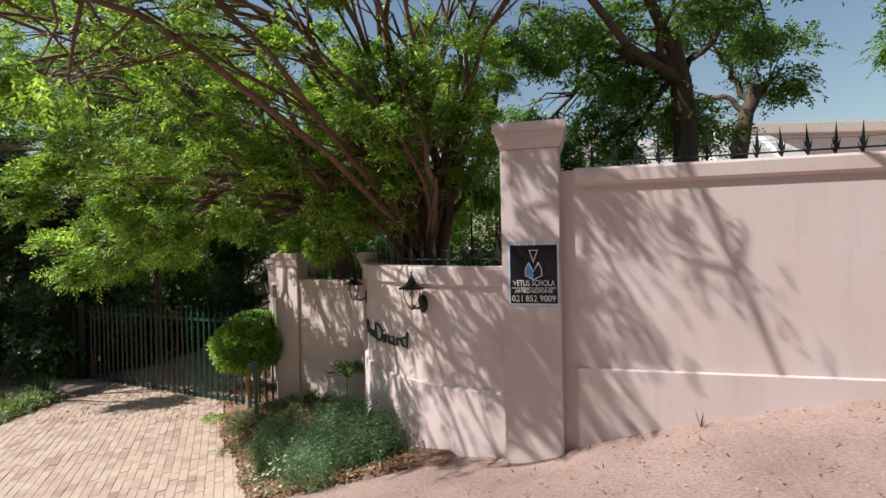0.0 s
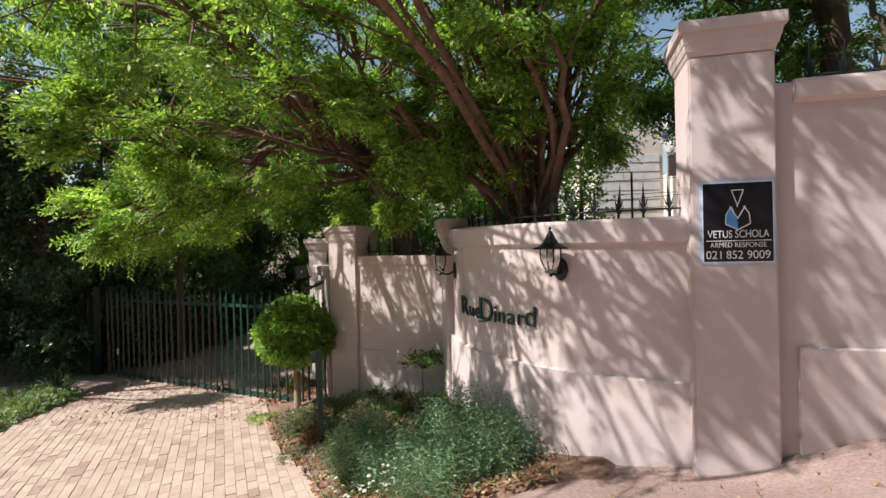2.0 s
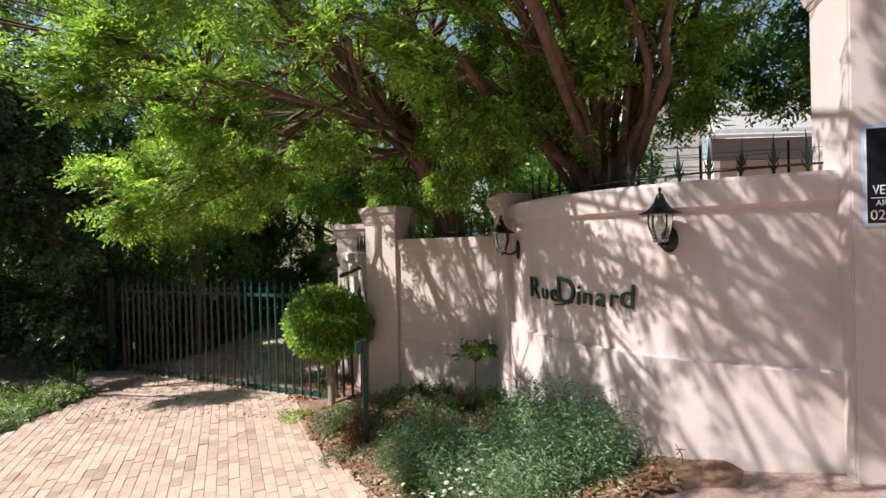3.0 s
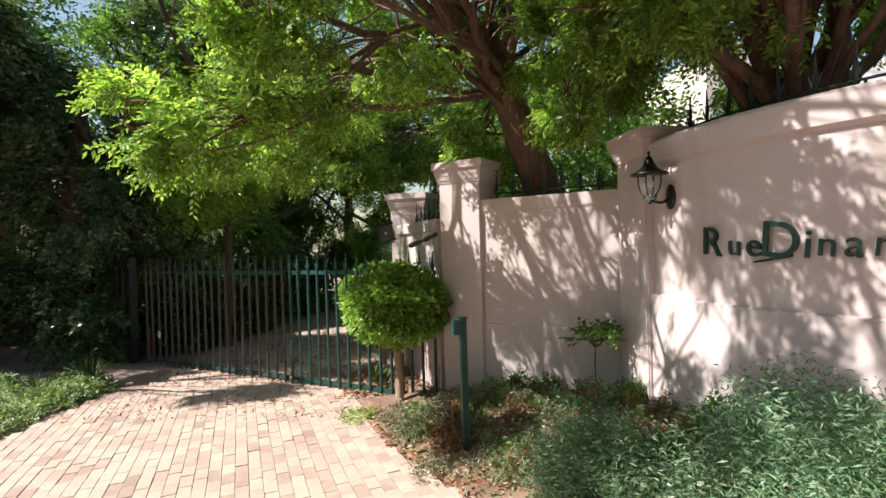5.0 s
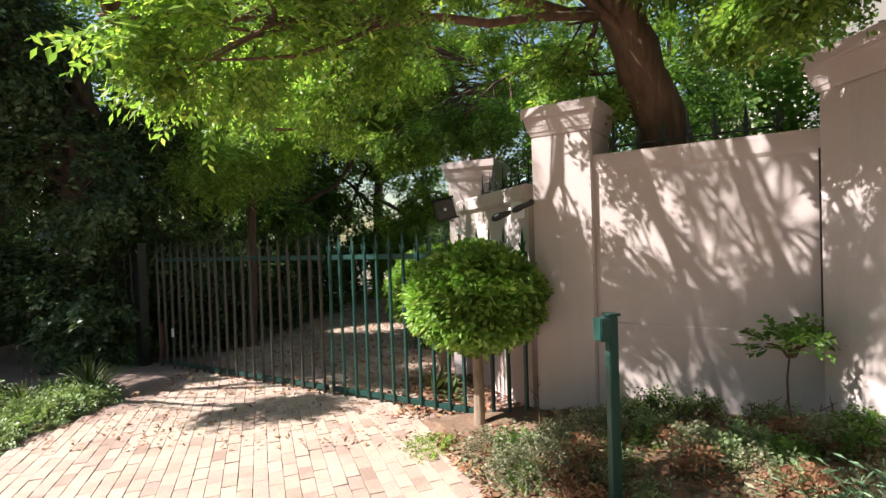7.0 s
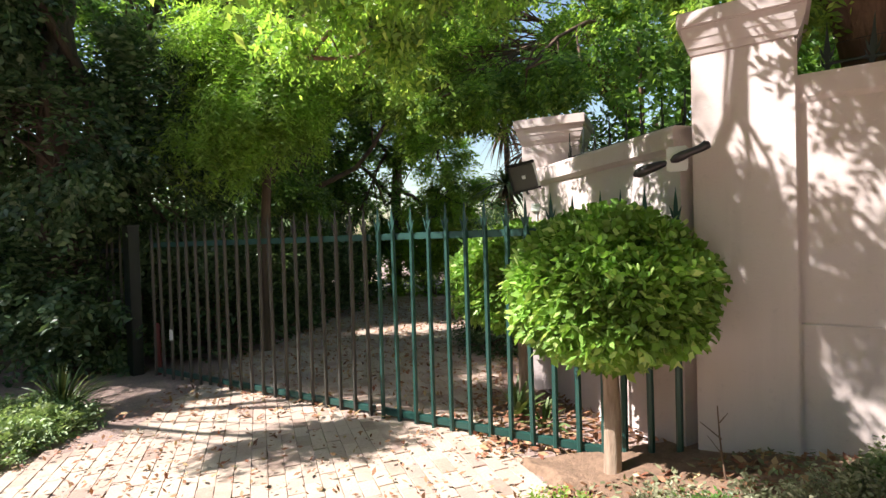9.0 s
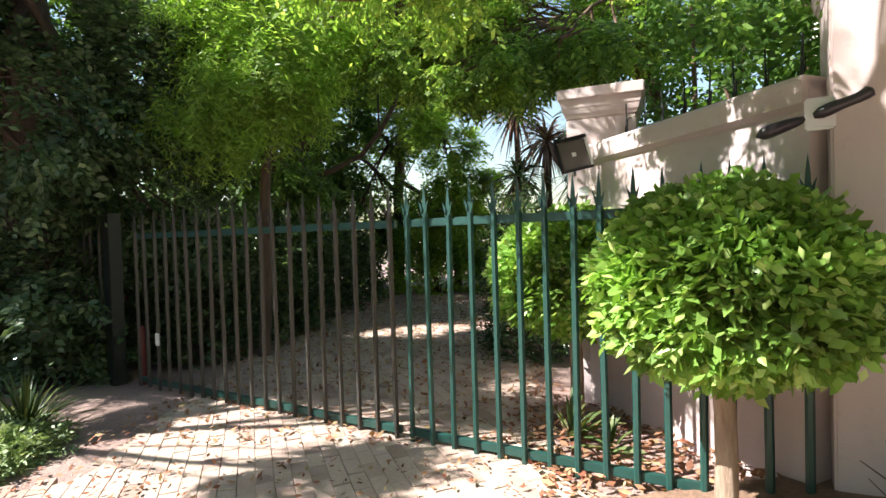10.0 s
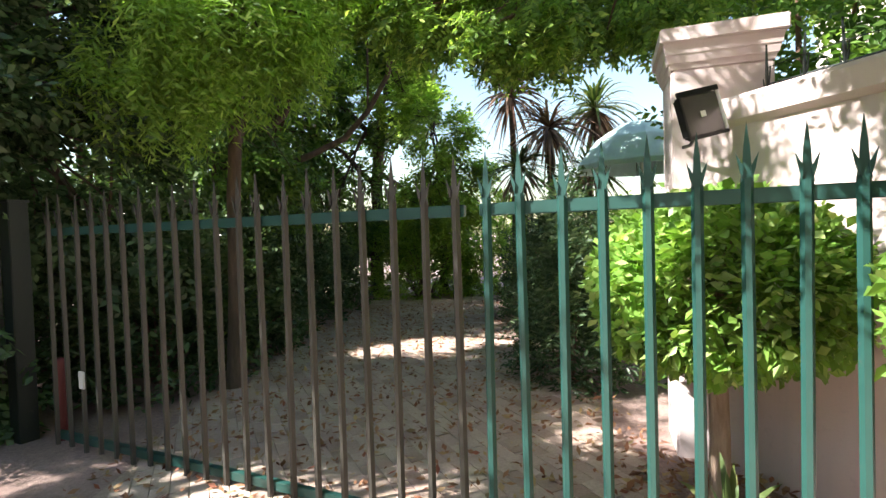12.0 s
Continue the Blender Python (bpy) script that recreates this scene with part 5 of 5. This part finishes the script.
def scatter(name, n, area, material, size, label, category, seed, lift=0.045, parent=None):
    """Fallen leaves or clods lying loosely on the ground."""
    rng = np.random.default_rng(seed)
    x, y = rng.uniform(area[0], area[1], n), rng.uniform(area[2], area[3], n)
    if area[4]:
        keep = (x > drive_right(y) - 0.1) & (x < -0.15 - 0.55 * (y - 5.2)) & (y > 4.7)
        x, y = x[keep], y[keep]
    n = len(x)
    c = np.stack([x, y, ground_z(x, y) + lift + rng.uniform(0, 0.03, n)], -1)
    d = unit(rng.normal(0, 1, (n, 3)) * np.array([1, 1, 0.35]))
    e = unit(np.cross(d, np.array([0, 0, 1.0]) + rng.normal(0, 0.3, (n, 3))))
    s = size * rng.uniform(0.5, 1.4, (n, 1))
    v = np.stack([c - d * s, c + e * s * 0.45, c + d * s, c - e * s * 0.45], 1).reshape(-1, 3)
    return tagged(arrays(name, v, np.arange(len(v)).reshape(-1, 4), material), label, category, kind="stuff")


scatter("leaf_litter", 11000, (-4.0, -0.35, 5.0, 8.7, True), LEAF_DRY, 0.032, "dry red-brown fallen leaves over the bed", "leaf litter", 190)
scatter("leaf_litter", 4500, (-4.0, -0.35, 5.0, 8.7, True), LEAF_OLIVE, 0.026, "pale curled leaf litter and twigs over the bed", "leaf litter", 195, 0.06)
scatter("leaf_litter", 900, (-4.3, -3.0, 9.1, 10.6, False), LEAF_DRY, 0.035, "dry fallen leaves behind the gate", "leaf litter", 191)
scatter("leaf_litter", 600, (-7.4, -4.0, 8.4, 9.6, False), LEAF_DRY, 0.022, "scattered dry leaves on the driveway", "leaf litter", 192, 0.055)
# leaf count raised to darken the inner driveway's pavers
scatter("leaf_litter", 5200, (-7.4, -3.8, 9.8, 18.0, False), LEAF_DRY, 0.03, "brown fallen leaves strewn to darken the inner driveway", "leaf litter", 196, 0.05)
scatter("leaf_litter", 500, (-0.4, 4.2, 2.6, 4.7, False), LEAF_DRY, 0.018, "small dry leaves on the sandy verge", "leaf litter", 193, 0.01)
scatter("groundcover_sprigs", 1300, (-3.9, -0.3, 5.0, 8.4, True), LEAF_COVER, 0.02, "small green sprigs among leaf litter", "groundcover", 194, 0.05)


def dry_stalk(x, y, h, seed):
    rng = np.random.default_rng(seed)
    t = thing("dry_stalk", (x, y, gz(x, y)), 0, "bare brown plant stalk in the bed", "stalk")
    top = np.array([rng.normal(0, 0.05), rng.normal(0, 0.05), h])
    tubes("stem", [(arc_line([(0, 0, -0.04), top * 0.5 + rng.normal(0, 0.015, 3), top], 6), np.linspace(0.007, 0.003, 6))], BARK, t, 5)
    for k in range(3):
        s = top * (0.4 + 0.2 * k)
        tubes("side_shoot", [(np.array([s, s + np.array([rng.normal(0, 0.06), rng.normal(0, 0.06), 0.07])]), [0.004, 0.002])], BARK, t, 4)


rs = random.Random(5)
for i in range(22):
    f = rs.random()
    dry_stalk(-2.3 + 1.25 * f + rs.uniform(-0.1, 0.05), 8.35 - 0.72 * f - rs.uniform(0.05, 0.6), rs.uniform(0.08, 0.24), 200 + i)
for i in range(12):
    a = -176 + 4.2 * i
    q = arc(a, AR + rs.uniform(0.12, 0.3))
    dry_stalk(q.x, q.y, rs.uniform(0.1, 0.28), 240 + i)
dry_stalk(-2.98, 8.42, 0.42, 270)
weed = thing("weed_sprig", (2.15, 4.27, gz(2.15, 4.27)), 0, "dry grass sprig at the foot of the street wall", "weed")
strap_leaves("foliage", 9, 0.2, 0.008, weed, STRAP_DRY, np.random.default_rng(280), 0.0, 0.5, 1.4, 0.2)

# ---- clay pavers, laid lengthwise ----
def paver_material():
    def build(kind):
        k = Mat("clay_paver_" + kind, 0.85).world_coords()
        c = k.ramp(k.rand(kind), [(0.0, (0.31, 0.21, 0.17)), (0.2, (0.43, 0.31, 0.255)), (0.8, (0.49, 0.37, 0.305)), (1.0, (0.36, 0.24, 0.205))])
        c = k.mix(c, (0.54, 0.45, 0.36), k.ramp(k.noise(2.2, 6), [(0.45, grey(0)), (0.7, grey(0.55))]))
        c = k.mix(c, k.ramp(k.noise(70, 5, 0.7), [(0.3, grey(0.78)), (0.65, grey(1.08))]), 1.0, "MULTIPLY")
        k.colour(c)
        k.bump(k.noise(60, 6, 0.7), 0.5, 0.008)
        return k.m
    return build("object"), build("island")


PAVER, PAVER_REST = paver_material()
L, W, H, B = 0.2, 0.1, 0.03, 0.0025


def paver_mesh():
    bm = bmesh.new()
    lo = [bm.verts.new((sx * W / 2, sy * L / 2, 0)) for sx, sy in ((-1, -1), (1, -1), (1, 1), (-1, 1))]
    mid = [bm.verts.new((sx * W / 2, sy * L / 2, H - B)) for sx, sy in ((-1, -1), (1, -1), (1, 1), (-1, 1))]
    hi = [bm.verts.new((sx * (W / 2 - B), sy * (L / 2 - B), H)) for sx, sy in ((-1, -1), (1, -1), (1, 1), (-1, 1))]
    for a, b in ((lo, mid), (mid, hi)):
        for i in range(4):
            bm.faces.new((a[i], a[(i + 1) % 4], b[(i + 1) % 4], b[i]))
    bm.faces.new(hi)
    return bm


PM = mesh_of("brick", paver_mesh(), PAVER)
DIRV, ACR = np.array([-0.4, 0.9165]), np.array([0.9165, 0.4])
rng = np.random.default_rng(300)
cells = []
for i in range(-110, 60):
    for j in range(-20, 130):
        c = ACR * i * 0.103 + DIRV * (j + 0.5 * (i % 2)) * 0.203
        cells.append(c)
cells = np.array(cells)
ok = on_drive(cells[:, 0], cells[:, 1], 0.06)
cells = cells[ok]
near = (cells[:, 0] > -6.6) & (cells[:, 0] < -4.15) & (cells[:, 1] > 7.2) & (cells[:, 1] < 9.3)
turn = math.atan2(ACR[1], ACR[0])
chosen = cells[near][:300]
rest = np.concatenate([cells[~near], cells[near][300:]])
for x, y in chosen:
    n = Vector((gz(x - 0.1, y) - gz(x + 0.1, y), gz(x, y - 0.1) - gz(x, y + 0.1), 0.2)).normalized()
    tip = Vector((0, 0, 1)).rotation_difference(n).to_matrix().to_4x4()
    ob = new("brick", PM)
    ob.parent = drive
    ob.matrix_basis = Matrix.Translation((x, y, gz(x, y) + 0.016 + rng.normal(0, 0.0022))) @ tip @ Matrix.Rotation(turn + rng.normal(0, 0.012), 4, "Z") @ Euler((rng.normal(0, 0.012), rng.normal(0, 0.016), 0)).to_matrix().to_4x4()
tmp = paver_mesh()
bv = np.array([v.co[:] for v in tmp.verts])
tmp.verts.index_update()
bf = np.array([[v.index for v in f.verts] for f in tmp.faces])
tmp.free()
n = len(rest)
ang = turn + rng.normal(0, 0.012, n)
ca, sa = np.cos(ang)[:, None], np.sin(ang)[:, None]
px = rest[:, :1] + ca * bv[None, :, 0] - sa * bv[None, :, 1]
py = rest[:, 1:] + sa * bv[None, :, 0] + ca * bv[None, :, 1]
pz = ground_z(px, py) + 0.016 + bv[None, :, 2] + rng.normal(0, 0.0022, (n, 1)) + bv[None, :, 0] * rng.normal(0, 0.016, (n, 1))
v = np.stack([px, py, pz], -1).reshape(-1, 3)
f = (bf[None] + (np.arange(n) * len(bv))[:, None, None]).reshape(-1, 4)
tagged(arrays("brick_rest", v, f, PAVER_REST, drive), kind="stuff")
